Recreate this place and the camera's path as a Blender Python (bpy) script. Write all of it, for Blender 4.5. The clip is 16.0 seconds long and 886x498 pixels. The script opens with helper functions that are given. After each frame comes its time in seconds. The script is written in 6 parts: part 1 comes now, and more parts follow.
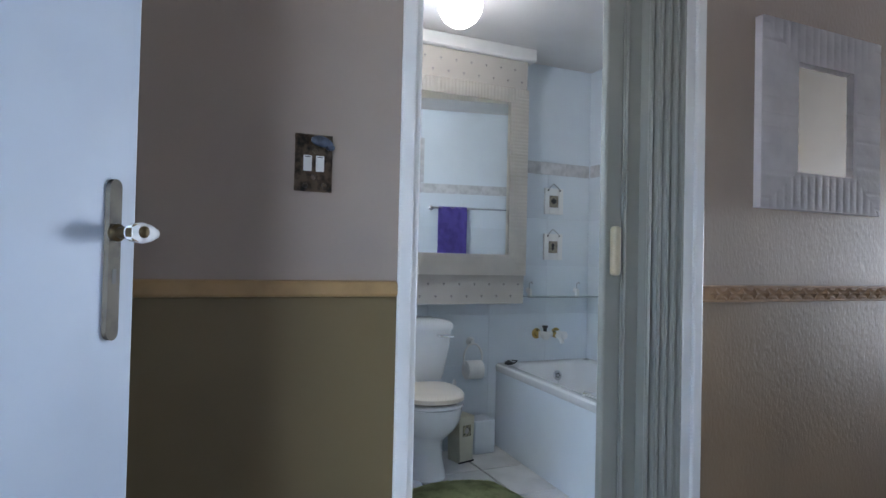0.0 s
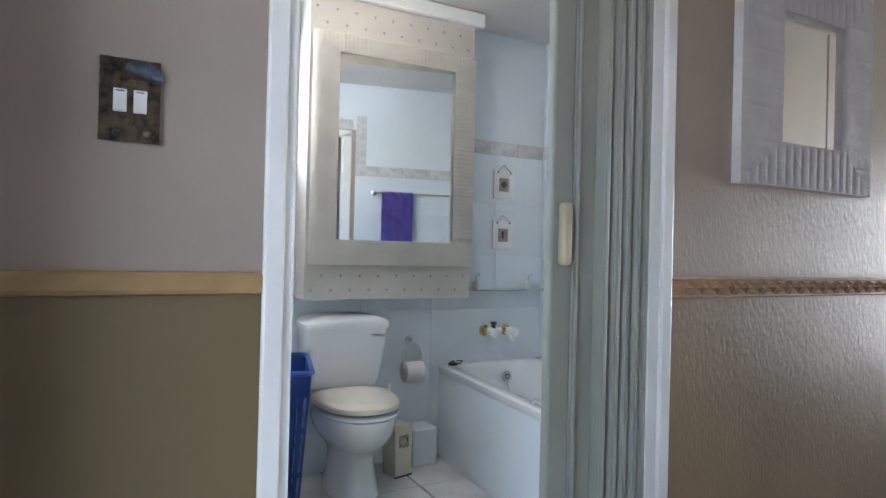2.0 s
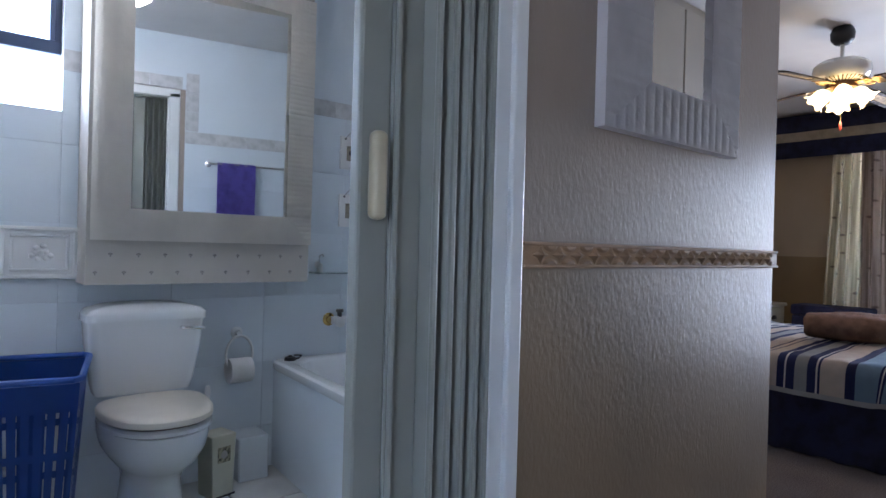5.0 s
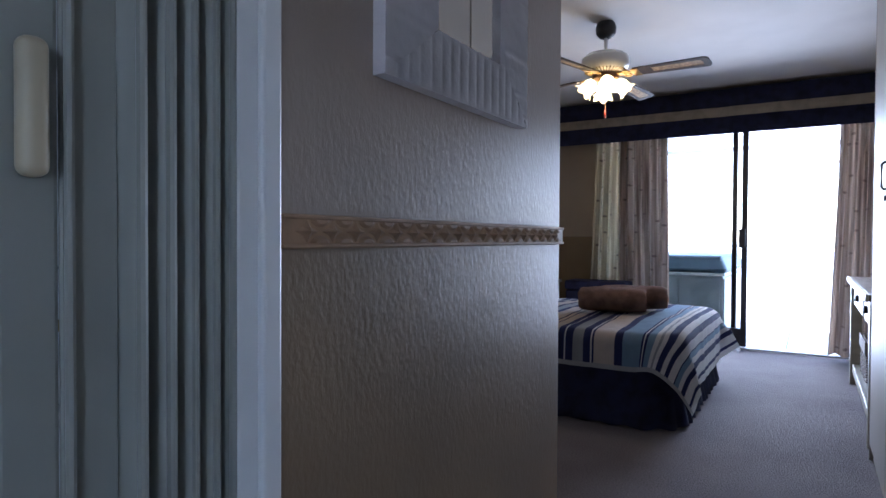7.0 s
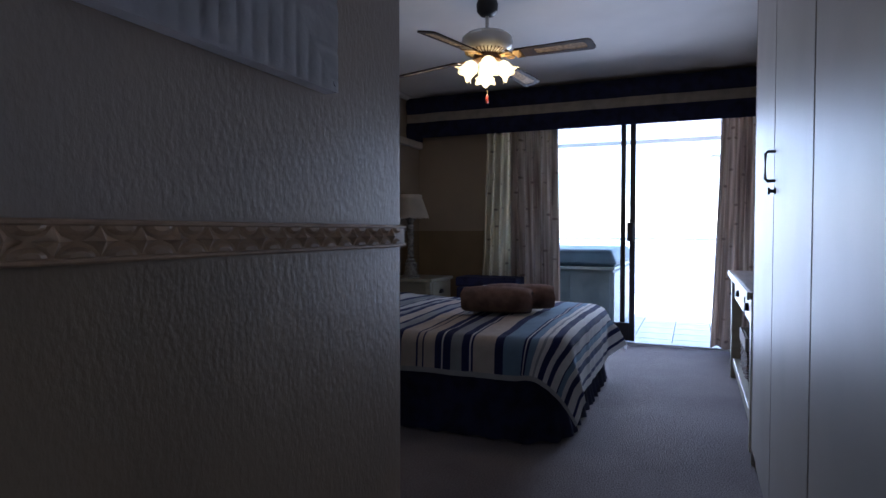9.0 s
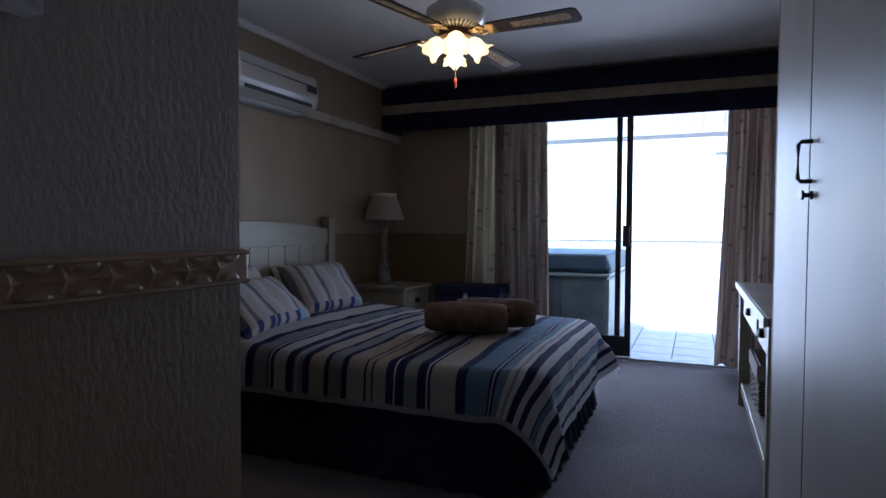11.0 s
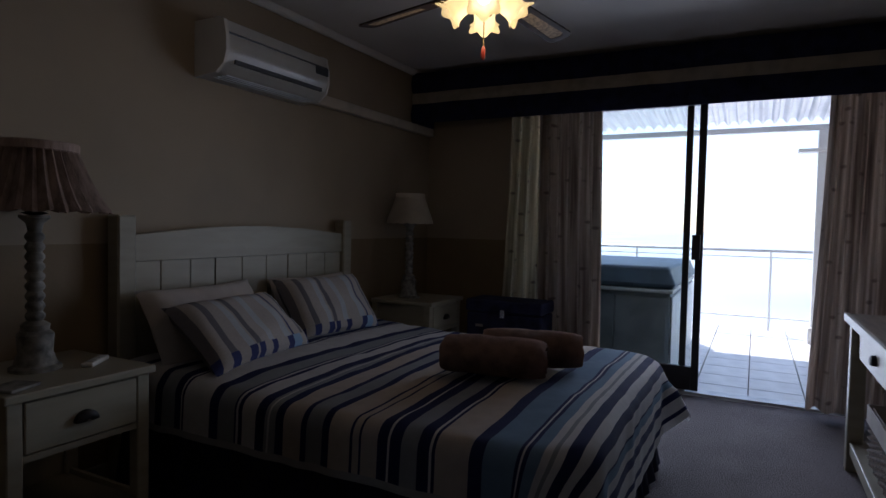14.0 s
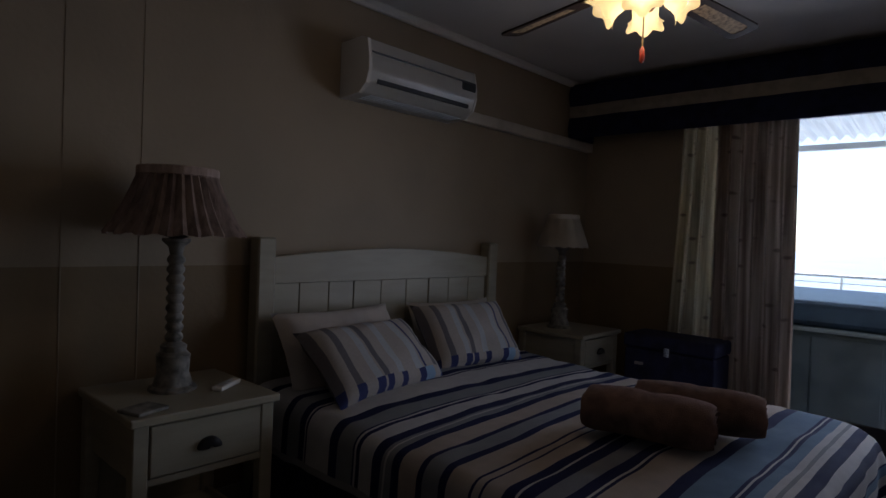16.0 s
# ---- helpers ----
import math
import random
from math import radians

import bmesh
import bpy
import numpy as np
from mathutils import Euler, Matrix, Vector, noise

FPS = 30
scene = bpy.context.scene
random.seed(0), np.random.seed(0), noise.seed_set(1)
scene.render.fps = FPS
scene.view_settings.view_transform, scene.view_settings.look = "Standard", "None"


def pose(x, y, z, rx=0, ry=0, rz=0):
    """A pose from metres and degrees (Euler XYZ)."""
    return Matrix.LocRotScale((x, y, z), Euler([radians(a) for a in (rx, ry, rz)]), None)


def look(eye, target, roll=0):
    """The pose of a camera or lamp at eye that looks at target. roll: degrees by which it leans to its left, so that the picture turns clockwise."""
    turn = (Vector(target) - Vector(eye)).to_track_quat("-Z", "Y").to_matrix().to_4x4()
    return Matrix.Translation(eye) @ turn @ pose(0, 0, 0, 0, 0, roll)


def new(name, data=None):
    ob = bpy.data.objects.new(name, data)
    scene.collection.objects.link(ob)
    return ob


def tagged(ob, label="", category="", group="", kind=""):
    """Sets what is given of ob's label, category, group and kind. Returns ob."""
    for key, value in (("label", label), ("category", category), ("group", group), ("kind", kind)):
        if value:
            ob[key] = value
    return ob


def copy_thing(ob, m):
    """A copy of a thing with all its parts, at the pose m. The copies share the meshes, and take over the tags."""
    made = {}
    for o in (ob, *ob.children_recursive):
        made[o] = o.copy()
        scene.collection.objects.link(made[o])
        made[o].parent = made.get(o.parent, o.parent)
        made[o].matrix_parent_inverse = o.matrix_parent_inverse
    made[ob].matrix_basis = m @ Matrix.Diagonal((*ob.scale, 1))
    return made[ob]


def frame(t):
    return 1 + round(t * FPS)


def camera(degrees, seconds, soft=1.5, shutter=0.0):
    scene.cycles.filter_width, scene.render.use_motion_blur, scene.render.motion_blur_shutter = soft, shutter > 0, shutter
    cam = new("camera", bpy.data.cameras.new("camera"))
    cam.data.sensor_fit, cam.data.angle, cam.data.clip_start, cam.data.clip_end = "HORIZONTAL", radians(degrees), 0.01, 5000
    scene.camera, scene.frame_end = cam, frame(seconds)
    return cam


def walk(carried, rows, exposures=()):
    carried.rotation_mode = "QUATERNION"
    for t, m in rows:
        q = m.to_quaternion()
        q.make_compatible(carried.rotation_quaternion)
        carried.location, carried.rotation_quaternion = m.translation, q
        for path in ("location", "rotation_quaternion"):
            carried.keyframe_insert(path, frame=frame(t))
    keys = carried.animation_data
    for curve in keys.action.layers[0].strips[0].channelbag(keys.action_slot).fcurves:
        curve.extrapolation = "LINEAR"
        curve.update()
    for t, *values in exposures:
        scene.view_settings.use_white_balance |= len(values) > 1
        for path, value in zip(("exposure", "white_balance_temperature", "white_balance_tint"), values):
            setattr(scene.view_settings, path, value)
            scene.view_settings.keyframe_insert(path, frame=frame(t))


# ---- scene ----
cam = camera(72.7, 16.0)
PATH = [
    (0, (0.067, -0.022, 1.152), (0.878, 1.806, 1.189), 1.3),
    (0.5, (0.147, 0.043, 1.138), (0.978, 1.862, 1.165), 1.4),
    (1, (0.235, 0.122, 1.143), (1.094, 1.928, 1.165), 1.4),
    (1.5, (0.304, 0.219, 1.144), (1.196, 2.008, 1.162), 1.4),
    (2, (0.348, 0.284, 1.14), (1.277, 2.055, 1.153), 1.4),
    (2.5, (0.42, 0.341, 1.123), (1.38, 2.096, 1.124), 1.5),
    (3, (0.488, 0.396, 1.112), (1.505, 2.118, 1.111), 1.5),
    (3.5, (0.545, 0.446, 1.104), (1.643, 2.118, 1.102), 1.5),
    (6, (0.795, 0.634, 1.064), (2.285, 1.968, 1.052), 0.7),
    (6.5, (0.849, 0.679, 1.061), (2.482, 1.834, 1.038), 0.1),
    (7, (0.921, 0.685, 1.058), (2.628, 1.727, 1.021), 0.3),
    (7.5, (1.04, 0.697, 1.06), (2.796, 1.653, 1.022), -0.1),
    (8, (1.158, 0.687, 1.061), (2.954, 1.566, 1.016), -0.2),
    (8.5, (1.272, 0.684, 1.061), (3.099, 1.497, 1.008), -0.1),
    (9, (1.377, 0.683, 1.079), (3.222, 1.453, 1.019), 0.0),
    (11.5, (2.088, 0.698, 1.143), (3.929, 1.477, 1.072), 0.5),
    (12, (2.196, 0.688, 1.163), (4.03, 1.483, 1.089), 0.5),
    (12.5, (2.322, 0.745, 1.169), (4.158, 1.536, 1.095), 0.6),
    (13, (2.455, 0.791, 1.175), (4.283, 1.598, 1.099), 0.8),
    (13.5, (2.551, 0.829, 1.177), (4.359, 1.681, 1.102), 0.9),
    (14, (2.655, 0.867, 1.194), (4.429, 1.787, 1.114), 1.2),
    (14.5, (2.754, 0.874, 1.206), (4.469, 1.901, 1.124), 1.5),
    (15, (2.852, 0.9, 1.216), (4.48, 2.06, 1.136), 1.7),
    (15.5, (2.917, 0.93, 1.222), (4.461, 2.2, 1.157), 1.9),
    (16, (2.95, 0.938, 1.253), (4.413, 2.302, 1.205), 2.3),
]
EXPOSURES = [(0, 3.95, 6100, 16), (0.5, 4.2, 6300, 16), (1.5, 4.3, 6600, 15), (3.5, 3.85, 6000, 18), (6, 3.5, 5700, 19), (6.5, 3.35, 5600, 19), (9, 2.2, 5300, 20), (11.5, 1.55, 5300, 19), (13.5, 0.95, 5800, 20), (15, 0.6, 6000, 20), (16, 0.8, 6000, 21)]
walk(cam, [(t, look(eye, target, roll)) for t, eye, target, roll in PATH], EXPOSURES)

# ---- world and light ----
world = bpy.data.worlds.new("sky")
scene.world = world
world.use_nodes = True
wn = world.node_tree.nodes
sky = wn.new("ShaderNodeTexSky")
sky.sky_type, sky.sun_disc = "NISHITA", False
SUN_EL, SUN_AZ = radians(58), radians(60)
sky.sun_elevation, sky.sun_rotation, sky.air_density, sky.dust_density = SUN_EL, SUN_AZ, 1.0, 0.4
world.node_tree.links.new(sky.outputs[0], wn["Background"].inputs[0])
wn["Background"].inputs[1].default_value = 0.15


def lamp(name, kind, m, energy, color, size=0.3, size_y=None):
    d = bpy.data.lights.new(name, kind)
    d.energy, d.color = energy, color
    if kind == "AREA":
        d.shape, d.size, d.size_y = "RECTANGLE", size, size_y or size
    elif kind == "SUN":
        d.angle = size
    else:
        d.shadow_soft_size = size
    ob = new(name, d)
    ob.matrix_world = m
    return ob


sun_way = Vector((math.sin(SUN_AZ) * math.cos(SUN_EL), math.cos(SUN_AZ) * math.cos(SUN_EL), math.sin(SUN_EL)))
lamp("sun", "SUN", look(sun_way * 20, (0, 0, 0)), 4.0, (1, 0.95, 0.87), radians(0.5))
lamp("patio_door_daylight", "AREA", look((7.20, 1.2, 1.05), (5.3, 1.21, 0.80)), 6.4, (0.80, 0.90, 1.0), 1.38, 1.9).data.spread = radians(115)
lamp("bathroom_window_daylight", "AREA", look((0.74, 3.36, 1.87), (0.74, 1.5, 1.5)), 0.43, (0.88, 0.95, 1.0), 0.5, 0.55)


# ---- materials ----
def mat(name, color, rough=0.6, metal=0.0, var=0.12, scale=6.0, fine=0.0, bump=0.0, bump_scale=60.0, spec=0.5, color2=None, stretch=(1, 1, 1), coords="Object", coat=0.0, **kw):
    m = bpy.data.materials.new(name)
    m.use_nodes = True
    n, l = m.node_tree.nodes, m.node_tree.links
    b = n["Principled BSDF"]
    b.inputs["Roughness"].default_value, b.inputs["Metallic"].default_value = rough, metal
    b.inputs["Specular IOR Level"].default_value = spec
    b.inputs["Coat Weight"].default_value = coat
    tc, mp = n.new("ShaderNodeTexCoord"), n.new("ShaderNodeMapping")
    mp.inputs["Scale"].default_value = stretch
    l.new(tc.outputs[coords], mp.inputs[0])
    big, small = n.new("ShaderNodeTexNoise"), n.new("ShaderNodeTexNoise")
    big.inputs["Scale"].default_value, big.inputs["Detail"].default_value = scale, 3
    small.inputs["Scale"].default_value, small.inputs["Detail"].default_value = bump_scale, 4
    l.new(mp.outputs[0], big.inputs[0])
    l.new(mp.outputs[0], small.inputs[0])
    mix = n.new("ShaderNodeMix")
    mix.data_type = "RGBA"
    c2 = color2 or tuple(max(0.0, c * (1 - 2.2 * var)) for c in color)
    mix.inputs[6].default_value, mix.inputs[7].default_value = (*color, 1), (*c2, 1)
    ramp = n.new("ShaderNodeMapRange")
    ramp.inputs[1].default_value, ramp.inputs[2].default_value = 0.42, 0.68
    l.new(big.outputs[0], ramp.inputs[0])
    l.new(ramp.outputs[0], mix.inputs[0])
    out = mix.outputs[2]
    if fine:
        mul = n.new("ShaderNodeMix")
        mul.data_type, mul.blend_type = "RGBA", "MULTIPLY"
        mul.inputs[0].default_value = fine
        l.new(out, mul.inputs[6])
        l.new(small.outputs[0], mul.inputs[7])
        out = mul.outputs[2]
    l.new(out, b.inputs["Base Color"])
    if bump:
        bp = n.new("ShaderNodeBump")
        bp.inputs["Strength"].default_value, bp.inputs["Distance"].default_value = bump, kw.get("depth", 0.004)
        l.new(small.outputs[0], bp.inputs["Height"])
        l.new(bp.outputs[0], b.inputs["Normal"])
    if kw.get("emit"):
        b.inputs["Emission Color"].default_value = (*kw["emit"], 1)
        b.inputs["Emission Strength"].default_value = kw["power"]
    if kw.get("through"):
        b.inputs["Transmission Weight"].default_value = kw["through"]
        b.inputs["IOR"].default_value = kw.get("ior", 1.45)
    return m


HALL_UPPER = mat("hall_upper_paint", (0.37, 0.295, 0.24), 0.36, var=0.07, scale=2.5, bump=0.40, bump_scale=110, depth=0.003, spec=0.68, stretch=(1, 1, 0.55))
HALL_LOWER = mat("hall_lower_paint", (0.26, 0.178, 0.105), 0.37, var=0.09, scale=2.5, bump=0.40, bump_scale=110, depth=0.003, spec=0.62, stretch=(1, 1, 0.55))
SMOOTH_UPPER = mat("hall_smooth_upper_paint", (0.385, 0.315, 0.265), 0.6, var=0.06, scale=2.0, bump=0.15, bump_scale=50)
SMOOTH_LOWER = mat("hall_olive_lower_paint", (0.175, 0.130, 0.060), 0.55, var=0.08, scale=2.0, bump=0.15, bump_scale=50)
BED_UPPER = mat("bedroom_cream_paint", (0.31, 0.243, 0.167), 0.65, var=0.06, scale=2.0, bump=0.2, bump_scale=45)
BED_LOWER = mat("bedroom_ochre_paint", (0.20, 0.135, 0.068), 0.6, var=0.08, scale=2.0, bump=0.2, bump_scale=45)
CEIL = mat("ceiling_paint", (0.74, 0.72, 0.70), 0.8, var=0.04, scale=2, bump=0.2, bump_scale=90)
WHITE_GLOSS = mat("white_gloss_paint", (0.80, 0.80, 0.78), 0.35, var=0.04, scale=5, bump=0.05)
TILE_WALL = mat("white_wall_tile", (0.74, 0.80, 0.84), 0.16, var=0.03, scale=2)
GROUT = mat("grout", (0.12, 0.115, 0.11), 0.9, var=0.2, scale=8)
CARPET = mat("mauve_grey_carpet", (0.295, 0.262, 0.27), 0.95, var=0.12, scale=1.5, fine=0.75, bump=1.0, bump_scale=120, depth=0.008, spec=0.1)
PVC = mat("grey_white_pvc", (0.31, 0.315, 0.275), 0.42, var=0.06, scale=4)
IVORY = mat("ivory_plastic", (0.50, 0.43, 0.29), 0.4, var=0.05)
CERAMIC = mat("white_ceramic", (0.82, 0.83, 0.82), 0.1, var=0.02, scale=2, coat=0.3)
SEAT = mat("cream_toilet_seat", (0.78, 0.71, 0.60), 0.3, var=0.04)
CHROME = mat("chrome", (0.75, 0.75, 0.75), 0.12, 1.0, var=0.05)
BRASS = mat("aged_brass", (0.20, 0.15, 0.08), 0.32, 1.0, var=0.25, scale=20)
DARKMETAL = mat("dark_bronze_metal", (0.05, 0.045, 0.045), 0.4, 0.6, var=0.2)
BLACK = mat("black_plastic", (0.02, 0.02, 0.022), 0.45, var=0.1)
BLUE_PLASTIC = mat("blue_plastic", (0.03, 0.10, 0.38), 0.38, var=0.08)
PURPLE = mat("purple_towel_cotton", (0.24, 0.18, 0.70), 0.95, var=0.12, scale=20, fine=0.3, bump=0.8, bump_scale=300)
GREEN_MAT = mat("lime_bath_mat", (0.60, 0.66, 0.33), 0.95, var=0.2, scale=12, fine=0.4, bump=1.0, bump_scale=200, depth=0.01)
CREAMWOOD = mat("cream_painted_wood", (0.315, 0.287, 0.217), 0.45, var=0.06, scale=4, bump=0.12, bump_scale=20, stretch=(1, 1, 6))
BATTEN = mat("white_limed_wood", (0.82, 0.785, 0.715), 0.6, var=0.04, scale=6, bump=0.3, bump_scale=40)
LIMED = mat("whitewashed_lilac_wood", (0.83, 0.79, 0.795), 0.55, var=0.05, scale=8, bump=0.5, bump_scale=30)
PALETAN = mat("moulded_tan_rail", (0.40, 0.245, 0.135), 0.5, var=0.12, scale=15, bump=0.2)
OCHRE_RAIL = mat("ochre_rail", (0.40, 0.255, 0.11), 0.5, var=0.12, scale=9, bump=0.2)
WARDROBE = mat("cream_wardrobe_paint", (0.385, 0.357, 0.315), 0.5, var=0.04, scale=3, bump=0.06, bump_scale=12)
NAVY = mat("navy_fabric", (0.026, 0.030, 0.085), 0.9, var=0.2, scale=12, bump=0.5, bump_scale=180)
BEIGE_FABRIC = mat("beige_fabric", (0.52, 0.45, 0.35), 0.9, var=0.1, scale=12, bump=0.4, bump_scale=180)
BROWN_TOWEL = mat("brown_terry_towel", (0.33, 0.20, 0.155), 0.97, var=0.2, scale=14, fine=0.35, bump=0.7, bump_scale=260, depth=0.006)
FRAME_DARK = mat("dark_bronze_aluminium", (0.035, 0.032, 0.035), 0.4, 0.3, var=0.15)
AC_WHITE = mat("white_ac_plastic", (0.74, 0.72, 0.68), 0.16, var=0.03)
WICKER = mat("wicker", (0.13, 0.085, 0.06), 0.8, var=0.3, scale=40, bump=0.8, bump_scale=90)
# white cloth darkened: the shade at the headboard is put into the colour
LINEN = mat("white_linen", (0.43, 0.39, 0.36), 0.95, var=0.06, scale=8, bump=0.4, bump_scale=120)
SHADE_W = mat("woven_cream_shade", (0.40, 0.29, 0.24), 0.9, var=0.2, scale=30, bump=0.8, bump_scale=70, stretch=(1, 1, 0.2))
LAMPWOOD = mat("distressed_grey_wood", (0.228, 0.216, 0.192), 0.65, var=0.3, scale=25, bump=0.4)
TUB_SIDE = mat("grey_tub_panel", (0.30, 0.34, 0.36), 0.6, var=0.12, scale=5)
TUB_COVER = mat("blue_grey_vinyl_cover", (0.09, 0.14, 0.19), 0.5, var=0.15, scale=6)
ROOF_SHEET = mat("white_roof_sheet", (0.68, 0.70, 0.70), 0.5, var=0.06)
STEEL = mat("galvanised_rail", (0.45, 0.47, 0.48), 0.4, 0.5, var=0.1)
# water made pale: distant haze and glare are put into its colour
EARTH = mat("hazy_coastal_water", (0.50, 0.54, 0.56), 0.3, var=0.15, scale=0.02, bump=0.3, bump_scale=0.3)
GLOBE = mat("lit_opal_glass", (0.9, 0.9, 0.88), 0.3, emit=(1, 0.97, 0.9), power=1.2)
BULB_SHADE = mat("lit_amber_glass", (0.9, 0.85, 0.66), 0.3, emit=(1.0, 0.72, 0.30), power=0.27)
MIRROR = mat("mirror_glass", (0.86, 0.88, 0.88), 0.02, 1.0, var=0.0)
GLASS = mat("clear_glass", (0.92, 0.96, 0.96), 0.02, var=0.0, through=1.0, ior=1.1)
PHOTO = mat("sepia_print", (0.22, 0.19, 0.14), 0.6, var=0.6, scale=50)
SWITCHPLATE = mat("mottled_bronze_ceramic", (0.17, 0.115, 0.07), 0.45, var=0.4, scale=60, bump=0.5)


# ---- mesh helpers ----
def part(name, bm, material, parent=None, label="", smooth=False):
    me = bpy.data.meshes.new(name)
    bmesh.ops.recalc_face_normals(bm, faces=bm.faces)
    bm.to_mesh(me)
    bm.free()
    for m in (material if isinstance(material, (list, tuple)) else [material]):
        me.materials.append(m)
    if smooth:
        me.polygons.foreach_set("use_smooth", [True] * len(me.polygons))
        me.set_sharp_from_angle(angle=radians(40))
    ob = new(name, me)
    ob.parent = parent
    if label:
        ob["label"] = label
    return ob


def thing(name, loc, label, category, group="", kind="", rz=0):
    ob = new(name)
    ob.empty_display_size = 0.1
    ob.matrix_world = pose(*loc, 0, 0, rz)
    return tagged(ob, label, category, group, kind)


def add_box(bm, a, b, bevel=0.0, seg=1, slot=0):
    r = bmesh.ops.create_cube(bm, size=1.0)
    c = [(a[i] + b[i]) / 2 for i in range(3)]
    d = [abs(b[i] - a[i]) for i in range(3)]
    for v in r["verts"]:
        v.co = Vector((v.co.x * d[0] + c[0], v.co.y * d[1] + c[1], v.co.z * d[2] + c[2]))
    faces = list({f for v in r["verts"] for f in v.link_faces})
    for f in faces:
        f.material_index = slot
    if bevel:
        bmesh.ops.bevel(bm, geom=list({e for v in r["verts"] for e in v.link_edges}), offset=bevel, segments=seg, affect="EDGES", profile=0.5)
    return bm


def box(a, b, bevel=0.0, seg=1):
    return add_box(bmesh.new(), a, b, bevel, seg)


def boxes(*items, bevel=0.0):
    bm = bmesh.new()
    for it in items:
        add_box(bm, it[0], it[1], bevel, 1, it[2] if len(it) > 2 else 0)
    return bm


def add_lathe(bm, profile, n=24, m=None, squash=1.0):
    """profile: (radius, z) from below upward, turned about z."""
    m = m or Matrix()
    rings = []
    for r, z in profile:
        rings.append([bm.verts.new(m @ Vector((r * math.cos(2 * math.pi * i / n), squash * r * math.sin(2 * math.pi * i / n), z))) for i in range(n)])
    for p, q in zip(rings, rings[1:]):
        for i in range(n):
            bm.faces.new((p[i], p[(i + 1) % n], q[(i + 1) % n], q[i]))
    if profile[0][0] > 1e-5:
        bm.faces.new(rings[0][::-1])
    if profile[-1][0] > 1e-5:
        bm.faces.new(rings[-1])
    return bm


def lathe(profile, n=24, m=None, squash=1.0):
    return add_lathe(bmesh.new(), profile, n, m, squash)


def add_tube(bm, pts, r, n=8):
    pts = [Vector(p) for p in pts]
    rings = []
    for i, p in enumerate(pts):
        d = (pts[min(i + 1, len(pts) - 1)] - pts[max(i - 1, 0)]).normalized()
        q = d.to_track_quat("Z", "Y").to_matrix()
        rings.append([bm.verts.new(p + q @ Vector((r * math.cos(2 * math.pi * k / n), r * math.sin(2 * math.pi * k / n), 0))) for k in range(n)])
    for a, b in zip(rings, rings[1:]):
        for k in range(n):
            bm.faces.new((a[k], a[(k + 1) % n], b[(k + 1) % n], b[k]))
    bm.faces.new(rings[0][::-1])
    bm.faces.new(rings[-1])
    return bm


def tube(pts, r, n=8):
    return add_tube(bmesh.new(), pts, r, n)


def sheet(fn, nu, nv, thick=0.0):
    """A grid fn(u, v) -> point, u and v from 0 to 1, with uv; thick: a second layer below."""
    bm = bmesh.new()
    uv = bm.loops.layers.uv.new("uv")
    g = [[bm.verts.new(fn(i / nu, j / nv)) for j in range(nv + 1)] for i in range(nu + 1)]
    for i in range(nu):
        for j in range(nv):
            f = bm.faces.new((g[i][j], g[i + 1][j], g[i + 1][j + 1], g[i][j + 1]))
            for lp, (a, b) in zip(f.loops, ((i, j), (i + 1, j), (i + 1, j + 1), (i, j + 1))):
                lp[uv].uv = (a / nu, b / nv)
    if thick:
        bmesh.ops.solidify(bm, geom=bm.faces[:], thickness=thick)
    return bm


def structure(ob, label, category):
    return tagged(ob, label, category, kind="structure")


# ---- walls, floors, ceilings ----
H = 2.47
D = 1.08          # height at which the wall colour changes
structure(part("wall_hall_plain", boxes(((-0.62, 1.35, 0), (0.575, 1.45, D), 1), ((-0.62, 1.35, D), (0.575, 1.45, H), 0)), [SMOOTH_UPPER, SMOOTH_LOWER]),
          "two-tone beige and olive painted hall wall", "wall")
structure(part("wall_hall_textured", boxes(((1.53, 1.35, 0), (2.70, 1.45, D - 0.03), 1), ((1.53, 1.35, D - 0.03), (2.70, 1.45, H), 0)), [HALL_UPPER, HALL_LOWER]),
          "glossy textured beige painted hall wall", "wall")
structure(part("wall_over_bathroom_door", box((0.575, 1.35, 2.06), (1.53, 1.45, H)), SMOOTH_UPPER), "beige painted wall above the bathroom door", "wall")
structure(part("wall_bathroom_bedroom", boxes(((2.64, 1.45, 0), (2.70, 3.44, D), 1), ((2.64, 1.45, D), (2.70, 3.44, H), 0)), [BED_UPPER, BED_LOWER]),
          "painted dividing wall between bathroom and bedroom", "wall")
structure(part("wall_bathroom_east", box((2.63, 1.452, 0), (2.639, 3.32, H)), TILE_WALL), "white tiled bathroom side wall", "wall")
structure(part("wall_bathroom_west", box((0.05, 1.45, 0), (0.15, 3.44, H)), TILE_WALL), "white tiled bathroom side wall", "wall")
structure(part("wall_bathroom_back", boxes(((0.15, 3.32, -0.01), (0.45, 3.44, H)), ((1.034, 3.32, -0.01), (2.64, 3.44, H)), ((0.45, 3.32, -0.01), (1.034, 3.44, 1.565)), ((0.45, 3.32, 2.2), (1.034, 3.44, H))), TILE_WALL),
          "white tiled bathroom back wall with a small window", "wall")
structure(part("wall_bathroom_front", boxes(((0.15, 1.451, 0), (0.555, 1.459, H)), ((1.57, 1.451, 0), (2.63, 1.459, H)), ((0.555, 1.451, 2.09), (1.57, 1.459, H))), TILE_WALL),
          "white tiled inner bathroom wall round the door", "wall")
structure(part("wall_bedroom_north", boxes(((2.70, 3.44, 0), (7.45, 3.56, D), 1), ((2.70, 3.44, D), (7.45, 3.56, H), 0)), [BED_UPPER, BED_LOWER]),
          "two-tone cream and ochre painted bedroom wall", "wall")
